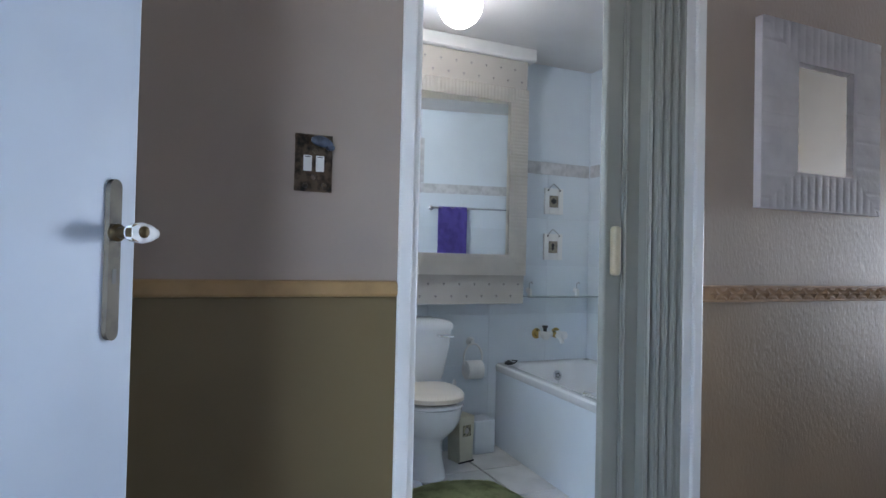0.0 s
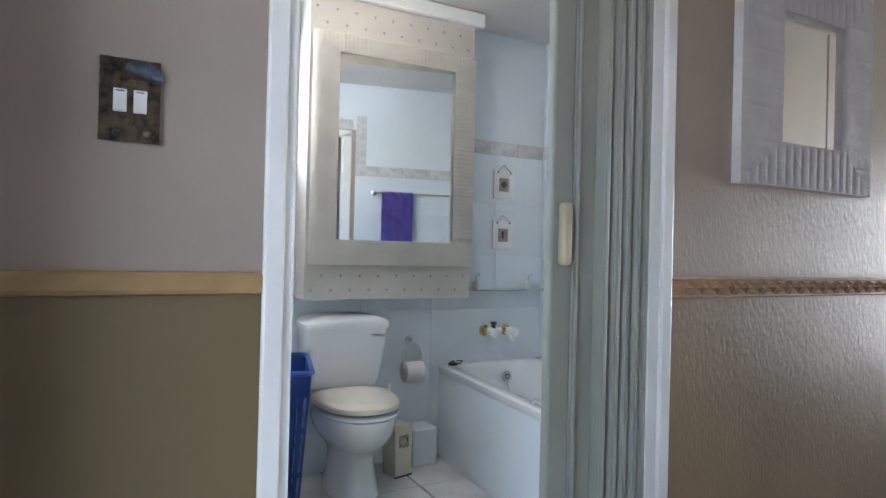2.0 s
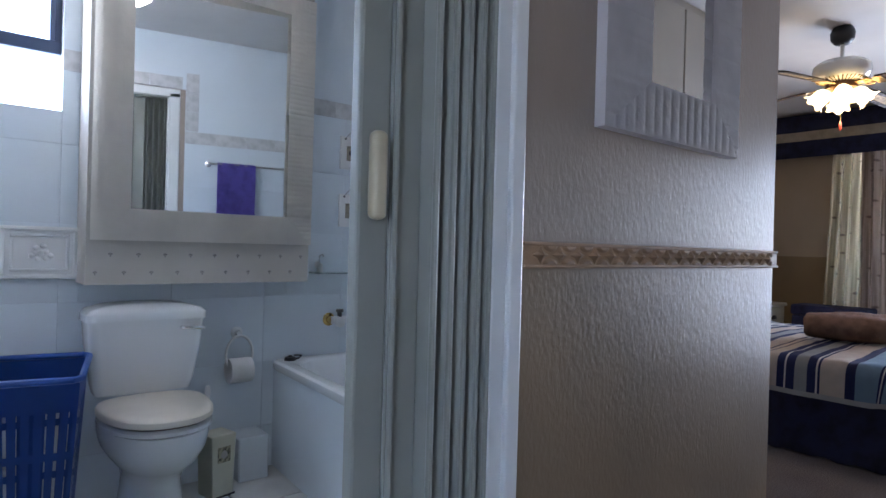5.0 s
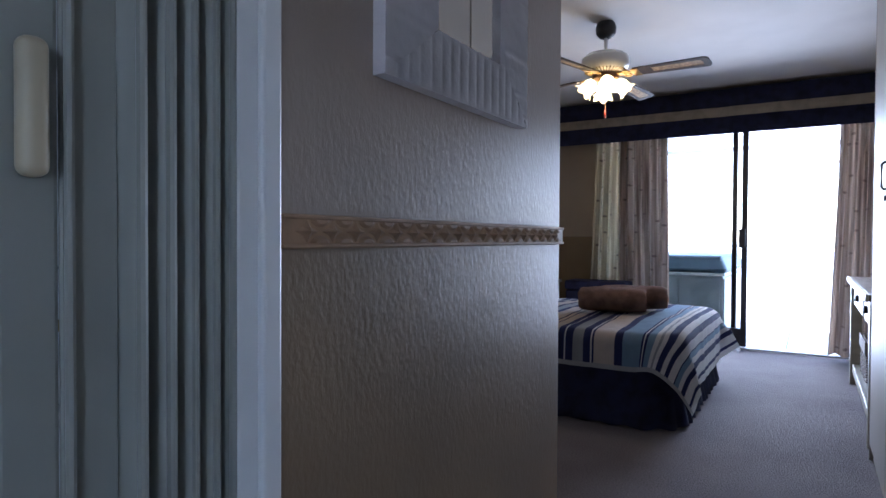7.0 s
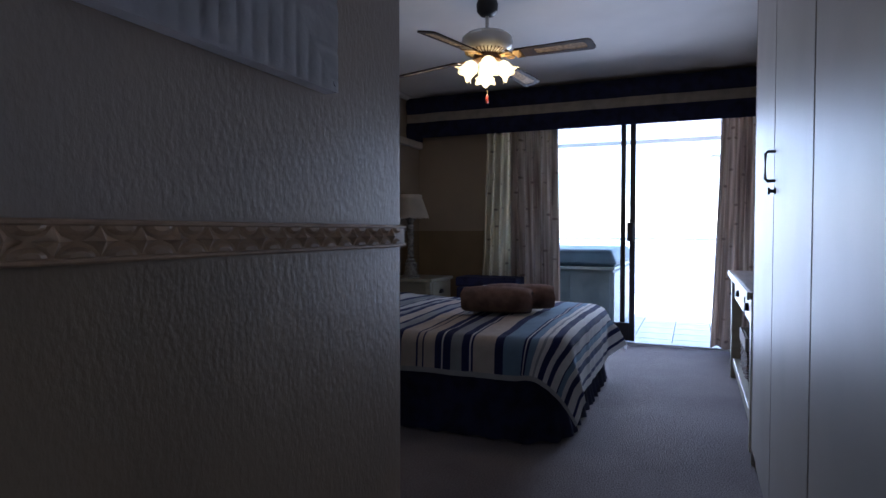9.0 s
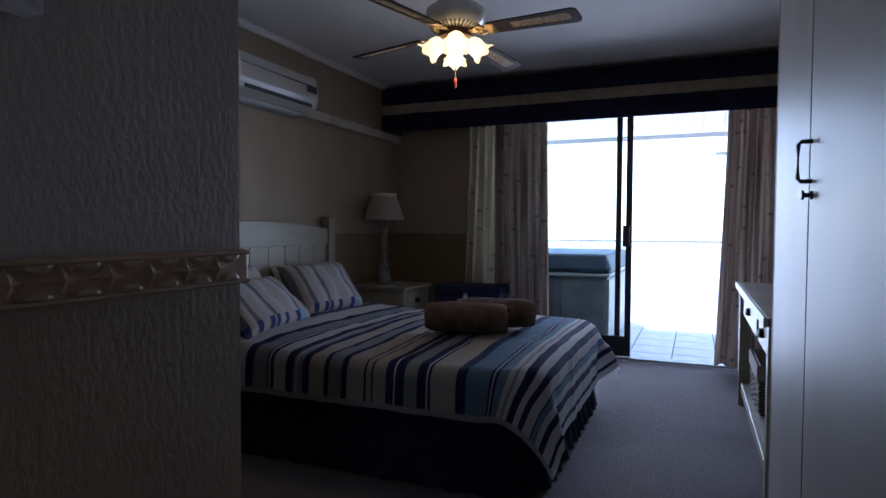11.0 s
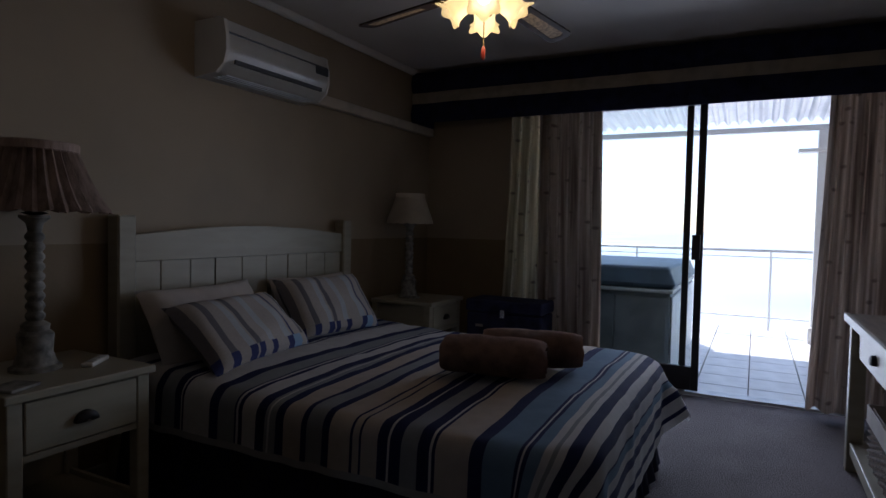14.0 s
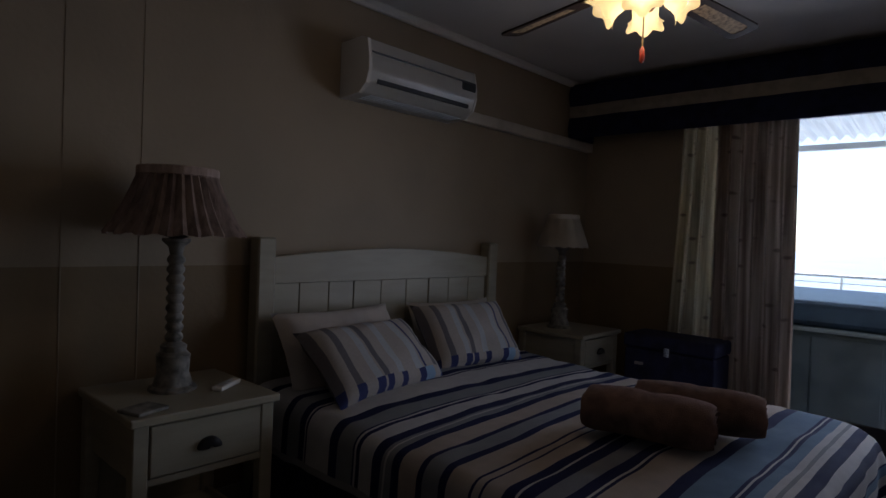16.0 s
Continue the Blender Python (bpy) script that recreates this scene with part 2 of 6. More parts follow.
structure(part("wall_bedroom_east", boxes(((7.31, 2.66, -0.1), (7.45, 3.44, D), 1), ((7.31, 2.66, D), (7.45, 3.44, H), 0), ((7.31, -0.1, 2.2), (7.45, 2.66, H), 0), ((7.31, -0.1, -0.1), (7.45, 0.0, 2.2), 0)), [BED_UPPER, BED_LOWER]),
          "cream bedroom wall round the wide patio door", "wall")
structure(part("wall_south", boxes(((1.25, -0.2, 0), (7.45, -0.1, D), 1), ((1.25, -0.2, D), (7.45, -0.1, H), 0)), [BED_UPPER, BED_LOWER]), "cream painted wall behind wardrobe and desk", "wall")
# the narrow slit is added out of view, to brighten the hall wall
structure(part("wall_entry_south", boxes(((-0.72, -1.6, 0), (0.55, -1.5, H)), ((0.65, -1.6, 0), (1.35, -1.5, H)), ((0.55, -1.6, 2.06), (0.65, -1.5, H))), SMOOTH_UPPER), "plain beige entry wall with an unseen slit added to let light in", "wall")
structure(part("wall_entry_east", box((1.25, -1.5, 0), (1.35, -0.2, H)), SMOOTH_UPPER), "plain beige entry wall", "wall")
structure(part("wall_entry_west", boxes(((-0.72, -1.5, 0), (-0.62, -0.42, H)), ((-0.72, 0.40, 0), (-0.62, 1.45, H)), ((-0.72, -0.42, 2.06), (-0.62, 0.40, H))), SMOOTH_UPPER), "plain beige entry wall with a doorway", "wall")
structure(part("wall_beyond_doorway", box((-1.8, -0.5, 0), (-1.7, 0.5, H)), SMOOTH_UPPER), "plain beige wall beyond the doorway", "wall")
structure(part("floor_carpet", boxes(((-1.8, -1.6, -0.1), (7.31, 1.40, 0)), ((2.66, 1.40, -0.1), (7.31, 3.5, 0))), CARPET), "mauve-grey wall-to-wall carpet", "floor")
structure(part("ceiling_hall", box((-1.8, -1.7, H), (7.5, 1.40, H + 0.1)), CEIL), "white painted ceiling", "ceiling")
structure(part("ceiling_bedroom", box((2.67, 1.40, H), (7.5, 3.56, H + 0.1)), CEIL), "white painted bedroom ceiling", "ceiling")
structure(part("ceiling_bathroom", box((0.05, 1.40, H - 0.02), (2.665, 3.44, H + 0.08)), CEIL), "white painted bathroom ceiling", "ceiling")

# ---- striped and printed fabrics ----
def stripes(name, cols, period, axis):
    """Woven stripes along one uv axis; cols: (width, colour) pairs that repeat."""
    m = mat(name, (0.7, 0.7, 0.7), 0.92, bump=0.35, bump_scale=420, coords="UV")
    n, l = m.node_tree.nodes, m.node_tree.links
    tc, sep, mul, fr, rp = n.new("ShaderNodeTexCoord"), n.new("ShaderNodeSeparateXYZ"), n.new("ShaderNodeMath"), n.new("ShaderNodeMath"), n.new("ShaderNodeValToRGB")
    mul.operation, fr.operation = "MULTIPLY", "FRACT"
    mul.inputs[1].default_value = period
    l.new(tc.outputs["UV"], sep.inputs[0])
    l.new(sep.outputs[axis], mul.inputs[0])
    l.new(mul.outputs[0], fr.inputs[0])
    l.new(fr.outputs[0], rp.inputs[0])
    rp.color_ramp.interpolation = "CONSTANT"
    total, at = sum(w for w, c in cols), 0.0
    for i, (w, c) in enumerate(cols):
        e = rp.color_ramp.elements[i] if i < 2 else rp.color_ramp.elements.new(at / total)
        e.position, e.color = at / total, (*c, 1)
        at += w
    mix = n.new("ShaderNodeMix")
    mix.data_type, mix.blend_type = "RGBA", "MULTIPLY"
    mix.inputs[0].default_value = 0.25
    ns = n.new("ShaderNodeTexNoise")
    ns.inputs["Scale"].default_value = 40
    l.new(tc.outputs["UV"], ns.inputs[0])
    l.new(rp.outputs[0], mix.inputs[6])
    l.new(ns.outputs[0], mix.inputs[7])
    l.new(mix.outputs[2], n["Principled BSDF"].inputs["Base Color"])
    return m


W_, N_, B_, G_, T_ = (0.80, 0.79, 0.80), (0.020, 0.030, 0.125), (0.22, 0.34, 0.50), (0.38, 0.40, 0.44), (0.68, 0.60, 0.54)


def woven(name, cols, runs=4):
    """One run of stripes along the second uv axis, head to foot; cols: (start, colour). Several ramps in turn, since one holds few fine bands."""
    m = stripes(name, [(1, W_), (1, W_)], 1.0, 1)
    n, l = m.node_tree.nodes, m.node_tree.links
    first = [k for k in n if k.bl_idname == "ShaderNodeValToRGB"][0]
    src, dst = first.inputs[0].links[0].from_socket, first.outputs[0].links[0].to_socket
    out, cuts = first.outputs[0], [len(cols) * k // runs for k in range(runs + 1)]
    for k in range(runs):
        bands = cols[cuts[k]:cuts[k + 1]]
        lo, hi = bands[0][0], cols[cuts[k + 1]][0] if k < runs - 1 else 1.0
        ramp_ = first if k == 0 else n.new("ShaderNodeValToRGB")
        fit_ = n.new("ShaderNodeMapRange")
        fit_.inputs[1].default_value, fit_.inputs[2].default_value = lo, hi
        l.new(src, fit_.inputs[0])
        l.new(fit_.outputs[0], ramp_.inputs[0])
        ramp_.color_ramp.interpolation = "CONSTANT"
        for i, (at, c) in enumerate(bands):
            at = (at - lo) / (hi - lo)
            e = ramp_.color_ramp.elements[i] if i < 2 else ramp_.color_ramp.elements.new(at)
            e.position, e.color = at, (*c, 1)
        if k:
            pick, mix = n.new("ShaderNodeMath"), n.new("ShaderNodeMix")
            pick.operation, mix.data_type = "GREATER_THAN", "RGBA"
            pick.inputs[1].default_value = lo
            l.new(src, pick.inputs[0])
            l.new(pick.outputs[0], mix.inputs[0])
            l.new(out, mix.inputs[6])
            l.new(ramp_.outputs[0], mix.inputs[7])
            out = mix.outputs[2]
    # pale bound hem along both long edges
    sep = [k for k in n if k.bl_idname == "ShaderNodeSeparateXYZ"][0]
    away, edge, hem = n.new("ShaderNodeMath"), n.new("ShaderNodeMath"), n.new("ShaderNodeMix")
    away.operation, edge.operation, hem.data_type = "SUBTRACT", "COMPARE", "RGBA"
    away.inputs[1].default_value = 0.5
    l.new(sep.outputs[0], away.inputs[0])
    dist = n.new("ShaderNodeMath")
    dist.operation = "ABSOLUTE"
    l.new(away.outputs[0], dist.inputs[0])
    l.new(dist.outputs[0], edge.inputs[0])
    edge.inputs[1].default_value, edge.inputs[2].default_value = 0.5, 0.013
    hem.inputs[7].default_value = (0.50, 0.50, 0.52, 1)
    l.new(edge.outputs[0], hem.inputs[0])
    l.new(out, hem.inputs[6])
    l.new(hem.outputs[2], dst)
    return m


QUILT = woven("blue_striped_cotton", [
    (0.0, W_), (0.04, N_), (0.06, W_), (0.112, N_), (0.129, G_), (0.157, N_), (0.172, W_), (0.1765, N_), (0.1815, W_), (0.243, N_), (0.2625, G_),
    (0.296, N_), (0.3005, W_), (0.3045, N_), (0.314, W_), (0.3445, N_), (0.3625, G_), (0.3685, W_), (0.372, G_), (0.3832, N_), (0.3995, T_),
    (0.4355, N_), (0.4455, G_), (0.4735, N_), (0.487, T_), (0.5245, N_), (0.5285, T_), (0.5395, N_), (0.5435, T_), (0.570, N_), (0.5855, W_),
    (0.590, N_), (0.609, G_), (0.635, N_), (0.652, W_), (0.656, N_), (0.661, T_), (0.7105, N_), (0.7295, B_), (0.773, N_), (0.7775, W_),
    (0.7805, N_), (0.787, B_), (0.802, W_), (0.812, G_), (0.818, W_), (0.8285, N_), (0.8445, W_), (0.860, N_), (0.875, W_), (0.896, N_),
    (0.9, B_), (0.915, W_), (0.930, N_), (0.946, W_), (0.972, N_), (0.982, W_)])
# pillow white, darker than the quilt's: headboard shade put into the colour
W_SHADED = (0.36, 0.325, 0.30)
D_ = (0.12, 0.115, 0.13)
PILLOWCASE = stripes("striped_pillow_cotton", [(5, D_), (9, W_SHADED), (6, D_), (10, W_SHADED), (6, G_), (2, W_SHADED), (5, D_), (9, W_SHADED), (6, G_), (14, W_SHADED), (7, G_), (2, W_SHADED), (2, N_), (9, W_SHADED), (5, D_), (8, W_SHADED)], 1.0, 0)


def end_band(m, cols, height):
    """A band along the lower edge of the case in which the stripes turn to solid blocks."""
    n, l = m.node_tree.nodes, m.node_tree.links
    first = [k for k in n if k.bl_idname == "ShaderNodeValToRGB"][0]
    sep = [k for k in n if k.bl_idname == "ShaderNodeSeparateXYZ"][0]
    src, dst = first.inputs[0].links[0].from_socket, first.outputs[0].links[0].to_socket
    blocks, low, mix = n.new("ShaderNodeValToRGB"), n.new("ShaderNodeMath"), n.new("ShaderNodeMix")
    blocks.color_ramp.interpolation = "CONSTANT"
    for i, (at, c) in enumerate(cols):
        e = blocks.color_ramp.elements[i] if i < 2 else blocks.color_ramp.elements.new(at)
        e.position, e.color = at, (*c, 1)
    low.operation, mix.data_type = "LESS_THAN", "RGBA"
    low.inputs[1].default_value = height
    l.new(src, blocks.inputs[0])
    l.new(sep.outputs[1], low.inputs[0])
    l.new(low.outputs[0], mix.inputs[0])
    l.new(first.outputs[0], mix.inputs[6])
    l.new(blocks.outputs[0], mix.inputs[7])
    l.new(mix.outputs[2], dst)


end_band(PILLOWCASE, [(0.0, N_), (0.05, W_SHADED), (0.13, N_), (0.20, W_SHADED), (0.29, N_), (0.36, W_SHADED), (0.38, N_), (0.44, W_SHADED), (0.52, N_), (0.58, W_SHADED), (0.71, N_), (0.77, B_), (0.86, W_SHADED), (0.93, N_)], 0.16)


def bamboo_fabric(name, base, shade, share):
    m = mat(name, base, 0.9, color2=shade, scale=3.0, bump=0.3, bump_scale=200, coords="UV", stretch=(7, 0.7, 1))
    n, l = m.node_tree.nodes, m.node_tree.links
    b = n["Principled BSDF"]
    src = b.inputs["Base Color"].links[0].from_socket
    tc, mp, vo, mr, mix = n.new("ShaderNodeTexCoord"), n.new("ShaderNodeMapping"), n.new("ShaderNodeTexVoronoi"), n.new("ShaderNodeMapRange"), n.new("ShaderNodeMix")
    mp.inputs["Scale"].default_value = (4, 27, 1)
    l.new(tc.outputs["UV"], mp.inputs[0])
    l.new(mp.outputs[0], vo.inputs[0])
    vo.inputs["Scale"].default_value = 1.0
    mr.inputs[1].default_value, mr.inputs[2].default_value, mr.inputs[3].default_value, mr.inputs[4].default_value = 0.10, 0.22, 0.75, 0.0
    mix.data_type = "RGBA"
    l.new(vo.outputs["Distance"], mr.inputs[0])
    l.new(mr.outputs[0], mix.inputs[0])
    l.new(src, mix.inputs[6])
    mix.inputs[7].default_value = (0.13, 0.09, 0.08, 1)
    l.new(mix.outputs[2], b.inputs["Base Color"])
    b.inputs["Subsurface Weight"].default_value = 0.0
    tr, ms = n.new("ShaderNodeBsdfTranslucent"), n.new("ShaderNodeMixShader")
    ms.inputs[0].default_value = share
    l.new(mix.outputs[2], tr.inputs[0])
    l.new(b.outputs[0], ms.inputs[1])
    l.new(tr.outputs[0], ms.inputs[2])
    l.new(ms.outputs[0], n["Material Output"].inputs[0])
    return m


BAMBOO = bamboo_fabric("bamboo_print_curtain", (0.50, 0.415, 0.35), (0.23, 0.165, 0.135), 0.14)
# same print made paler: daylight from behind is put into the colour
BAMBOO_BACKLIT = bamboo_fabric("pale_bamboo_print_curtain", (0.56, 0.475, 0.33), (0.34, 0.28, 0.19), 0.45)

# ---- bedroom: bed ----
BX0, BX1, BY0, BY1, BTOP = 4.37, 5.97, 1.32, 3.33, 0.53
bed = thing("bed", ((BX0 + BX1) / 2, (BY0 + BY1) / 2, 0), "made queen bed with a navy valance on a carpet", "bed")
bc = Vector(bed.location)


def wl(p):
    return Vector(p) - bc




def bed_plan(grow, r):
    """Plan outline of the bed, head corners square, foot corners rounded, from the head round the foot."""
    x0, x1, y0, y1 = BX0 - grow, BX1 + grow, BY0 - grow, BY1
    pts = [(x0, y1), (x0, y0 + r)]
    pts += [(x0 + r - r * math.cos(radians(a)), y0 + r - r * math.sin(radians(a))) for a in range(9, 90, 9)]
    pts += [(x0 + r, y0), (x1 - r, y0)]
    pts += [(x1 - r + r * math.sin(radians(a)), y0 + r - r * math.cos(radians(a))) for a in range(9, 90, 9)]
    return pts + [(x1, y0 + r), (x1, y1)]


def bed_block(levels):
    bm = bmesh.new()
    rings = [[bm.verts.new(wl((x, y, z))) for x, y in bed_plan(g, 0.18)] for g, z in levels]
    for a, b in zip(rings, rings[1:]):
        for i in range(len(a)):
            bm.faces.new((a[i], a[(i + 1) % len(a)], b[(i + 1) % len(a)], b[i]))
    bm.faces.new(rings[0][::-1])
    bm.faces.new(rings[-1])
    return bm


part("bed_base", bed_block([(-0.03, 0.04), (-0.03, 0.298)]), NAVY, bed)
part("mattress", bed_block([(-0.02, 0.30), (0.0, 0.32), (0.0, BTOP - 0.035), (-0.02, BTOP - 0.012)]), LINEN, bed, "white mattress", smooth=True)


def valance(span0, span1, gather):
    """Skirt along the bed's outline between two fractions of its length."""
    pts = [Vector((*p, 0)) for p in bed_plan(0.012, 0.19)]
    runs = [0.0]
    for a, b in zip(pts, pts[1:]):
        runs.append(runs[-1] + (b - a).length)

    def f(u, v):
        d = (span0 + (span1 - span0) * u) * runs[-1]
        k = max(i for i in range(len(pts) - 1) if runs[i] <= d + 1e-9)
        w = (pts[k + 1] - pts[k]).normalized()
        nrm = Vector((w.y, -w.x, 0)) * -1
        if nrm.dot(pts[k] - Vector((bc.x, bc.y, 0))) < 0:
            nrm = -nrm
        fold = gather * (0.3 + 0.7 * (1 - v)) * (math.sin(d * 52 + 1.5 * math.sin(d * 9)) + 0.7 * noise.noise((d * 14, v, 3)))
        return wl(pts[k] + w * (d - runs[k]) + nrm * (0.004 + 0.045 * (1 - v) ** 1.3 + fold) + Vector((0, 0, 0.010 + 0.31 * v + 0.005 * math.sin(d * 40) * (1 - v))))
    return sheet(f, int(620 * (span1 - span0)), 6, 0.004)


part("valance_side", valance(0.0, 0.335, 0.004), NAVY, bed, smooth=True)
part("valance_foot", valance(0.335, 0.665, 0.013), NAVY, bed, "gathered navy valance", smooth=True)
part("valance_side", valance(0.665, 1.0, 0.004), NAVY, bed, smooth=True)

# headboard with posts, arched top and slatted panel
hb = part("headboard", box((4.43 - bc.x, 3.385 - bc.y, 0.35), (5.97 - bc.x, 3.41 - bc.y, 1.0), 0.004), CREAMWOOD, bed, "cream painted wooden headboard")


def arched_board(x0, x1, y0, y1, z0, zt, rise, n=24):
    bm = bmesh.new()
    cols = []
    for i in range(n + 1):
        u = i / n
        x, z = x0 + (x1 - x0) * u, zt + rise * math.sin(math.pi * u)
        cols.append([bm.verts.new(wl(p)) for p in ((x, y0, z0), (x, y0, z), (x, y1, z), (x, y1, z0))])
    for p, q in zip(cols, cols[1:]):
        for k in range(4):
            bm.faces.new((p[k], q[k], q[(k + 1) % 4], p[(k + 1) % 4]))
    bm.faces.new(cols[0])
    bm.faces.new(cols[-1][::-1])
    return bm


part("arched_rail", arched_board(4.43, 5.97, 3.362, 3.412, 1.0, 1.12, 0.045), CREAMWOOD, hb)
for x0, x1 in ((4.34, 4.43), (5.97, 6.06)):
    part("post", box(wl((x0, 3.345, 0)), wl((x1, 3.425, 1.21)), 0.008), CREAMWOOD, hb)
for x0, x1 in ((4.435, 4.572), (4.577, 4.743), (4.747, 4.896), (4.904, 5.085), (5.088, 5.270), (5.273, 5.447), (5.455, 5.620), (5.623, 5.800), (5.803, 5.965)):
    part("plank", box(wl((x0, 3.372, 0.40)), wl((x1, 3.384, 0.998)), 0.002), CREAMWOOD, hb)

QL, QW, OVER, FOOT, ROUND = BY1 - 0.02 - BY0, BX1 - BX0, 0.25, 0.39, 0.18


def quilt(u, v):
    """Cloth laid over a bed with rounded foot corners; it rolls over the edge and hangs, with the corners drawn to a point."""
    s, t = -OVER + u * (QW + 2 * OVER), v * (QL + FOOT)
    near = QL - ROUND
    cx, cy = min(max(s, ROUND), QW - ROUND), min(t, near)
    ex, ey = s - cx, t - cy
    if ey <= 0:
        ln, ux, uy = abs(ex), (1 if ex > 0 else -1), 0.0
    else:
        ln = math.hypot(ex, ey)
        ux, uy = ex / ln, ey / ln
    a, r = max(0.0, ln - ROUND), 0.065
    lap = min(ln, ROUND)
    out, down = (r * math.sin(a / r), r * (1 - math.cos(a / r))) if a < r * math.pi / 2 else (r, r + a - r * math.pi / 2)
    corner = min(1.0, 3.2 * min(abs(ux), abs(uy))) * min(1.0, a / 0.25)
    far = 1.0 if s > QW / 2 else 0.0
    lean = (0.05 + 0.20 * corner + 0.16 * corner * far) * max(0.0, a - 0.05)
    foot = 1.0 if abs(uy) > abs(ux) and a > 0.03 else 0.0
    pleat = (0.004 - 0.001 * foot) * min(1.0, a / 0.12) * (math.sin((s if foot else t) * 26 + 3 * noise.noise((s * 3, t * 3, 2))) + 1.2 * noise.noise(((s if foot else t) * 9, a * 2, 11)))
    wob = 0.006 * noise.noise((s * 5, t * 5, 0)) + 0.013 * noise.noise((s * 1.7, t * 1.7, 4)) + 0.005 * noise.noise((s * 3 + t * 4, t * 14 - s * 5, 9)) + 0.003 * noise.noise((s * 9, t * 22, 5))
    x = BX0 + cx + ux * (lap + out + lean + pleat)
    y = BY1 - 0.02 - cy - uy * (lap + out + lean + pleat)
    head = 0.035 * max(0.0, 1 - t / 0.7) ** 0.7 + 0.022 * math.sin(math.pi * min(max(s / QW, 0), 1))
    z = BTOP + 0.004 + head * max(0.0, 1 - a * 6) + wob * (1 if a < 0.05 else 0.3) - down * (1 - 0.16 * corner - 0.12 * corner * far)
    return wl((x, y, max(0.03, z)))


q = part("quilt", sheet(quilt, 96, 130, 0.012), QUILT, bed, "blue, navy and white striped quilt", smooth=True)


def pillow_mesh(w, h, d, seed):
    def side(sgn):
        def f(u, v):
            a, b = 2 * u - 1, 2 * v - 1
            pinch = 1 - 0.08 * (1 - abs(a) ** 2) * abs(b) ** 3
            th = (max(0.0, 1 - a ** 4) * max(0.0, 1 - b ** 4)) ** 0.5
            th *= 1 + 0.22 * noise.noise((a * 1.8 + seed, b * 1.8, sgn))
            return Vector((a * w / 2 * (1 - 0.06 * (1 - b * b) * abs(a) ** 3), b * h / 2 * pinch, sgn * d / 2 * th + 0.004 * noise.noise((a * 6, b * 6, seed))))
        return f
    bm = bmesh.new()
    uv = bm.loops.layers.uv.new("uv")
    n = 18
    for sgn in (1, -1):
        f = side(sgn)
        g = [[bm.verts.new(f(i / n, j / n)) for j in range(n + 1)] for i in range(n + 1)]
        for i in range(n):
            for j in range(n):
                fc = bm.faces.new((g[i][j], g[i + 1][j], g[i + 1][j + 1], g[i][j + 1]))
                for lp, (p, r) in zip(fc.loops, ((i, j), (i + 1, j), (i + 1, j + 1), (i, j + 1))):
                    lp[uv].uv = (p / n, r / n)
    bmesh.ops.remove_doubles(bm, verts=bm.verts, dist=0.0008)
    return bm


for nm, x, y, z, tilt, rz, m, lab in (("pillow", 4.73, 3.21, 0.70, 62, 4, LINEN, "plain white pillow leaning on the headboard"),
                                      ("pillow", 5.57, 3.245, 0.685, 68, -3, LINEN, "plain white pillow leaning on the headboard"),
                                      ("pillow", 4.74, 3.00, 0.68, 42, 8, PILLOWCASE, "blue and white striped pillow on the quilt"),
                                      ("pillow", 5.47, 3.07, 0.71, 54, -6, PILLOWCASE, "blue and white striped pillow on the quilt")):
    p = part(nm, pillow_mesh(0.66 if x > 5 else 0.72, 0.40, 0.15, x), m, smooth=True)
    p.matrix_world = pose(x, y, z, tilt, 0, rz)
    tagged(p, lab, "pillow", "pillows on the bed")


def towel_roll(loc, rz, length, r):
    t = thing("rolled_towel", loc, "brown terry towel rolled up on the bed", "towel", "rolled towels on the bed", rz=rz)
    bm = bmesh.new()
    rows, turns, steps, cuts = [], 3.6, 110, 26
    for k in range(cuts + 1):
        e = 2 * k / cuts - 1
        row = []
        for i in range(steps):
            s_ = i / (steps - 1)
            a = s_ * turns * 2 * math.pi
            rr = r * (0.10 + 0.90 * s_ ** 0.85)
            # the outer wraps draw in and fold over softly at both ends
            rr *= 1 - 0.20 * s_ * abs(e) ** 9 + 0.11 * noise.noise((e * 1.9, math.cos(a) * 1.1 + loc[0] * 3, math.sin(a) * 1.1)) + 0.03 * noise.noise((e * 7, a * 1.6, loc[1])) + 0.05 * e * math.sin(a)
            yy = e * length / 2 * (1 - 0.05 * s_) + 0.010 * noise.noise((a * 0.7, loc[0], 2))
            row.append(bm.verts.new((rr * math.cos(a) * 1.06, yy, max(0.0, rr * math.sin(a) * 0.88 + r * 0.84))))
        rows.append(row)
    for a, b in zip(rows, rows[1:]):
        for i in range(steps - 1):
            bm.faces.new((a[i], a[i + 1], b[i + 1], b[i]))
    bmesh.ops.solidify(bm, geom=bm.faces[:], thickness=0.009)
    part("terry_cloth", bm, BROWN_TOWEL, t, smooth=True)
    return t


towel_roll((4.99, 1.825, BTOP + 0.022), 13, 0.45, 0.108)
towel_roll((5.235, 1.745, BTOP + 0.024), 19, 0.46, 0.106)


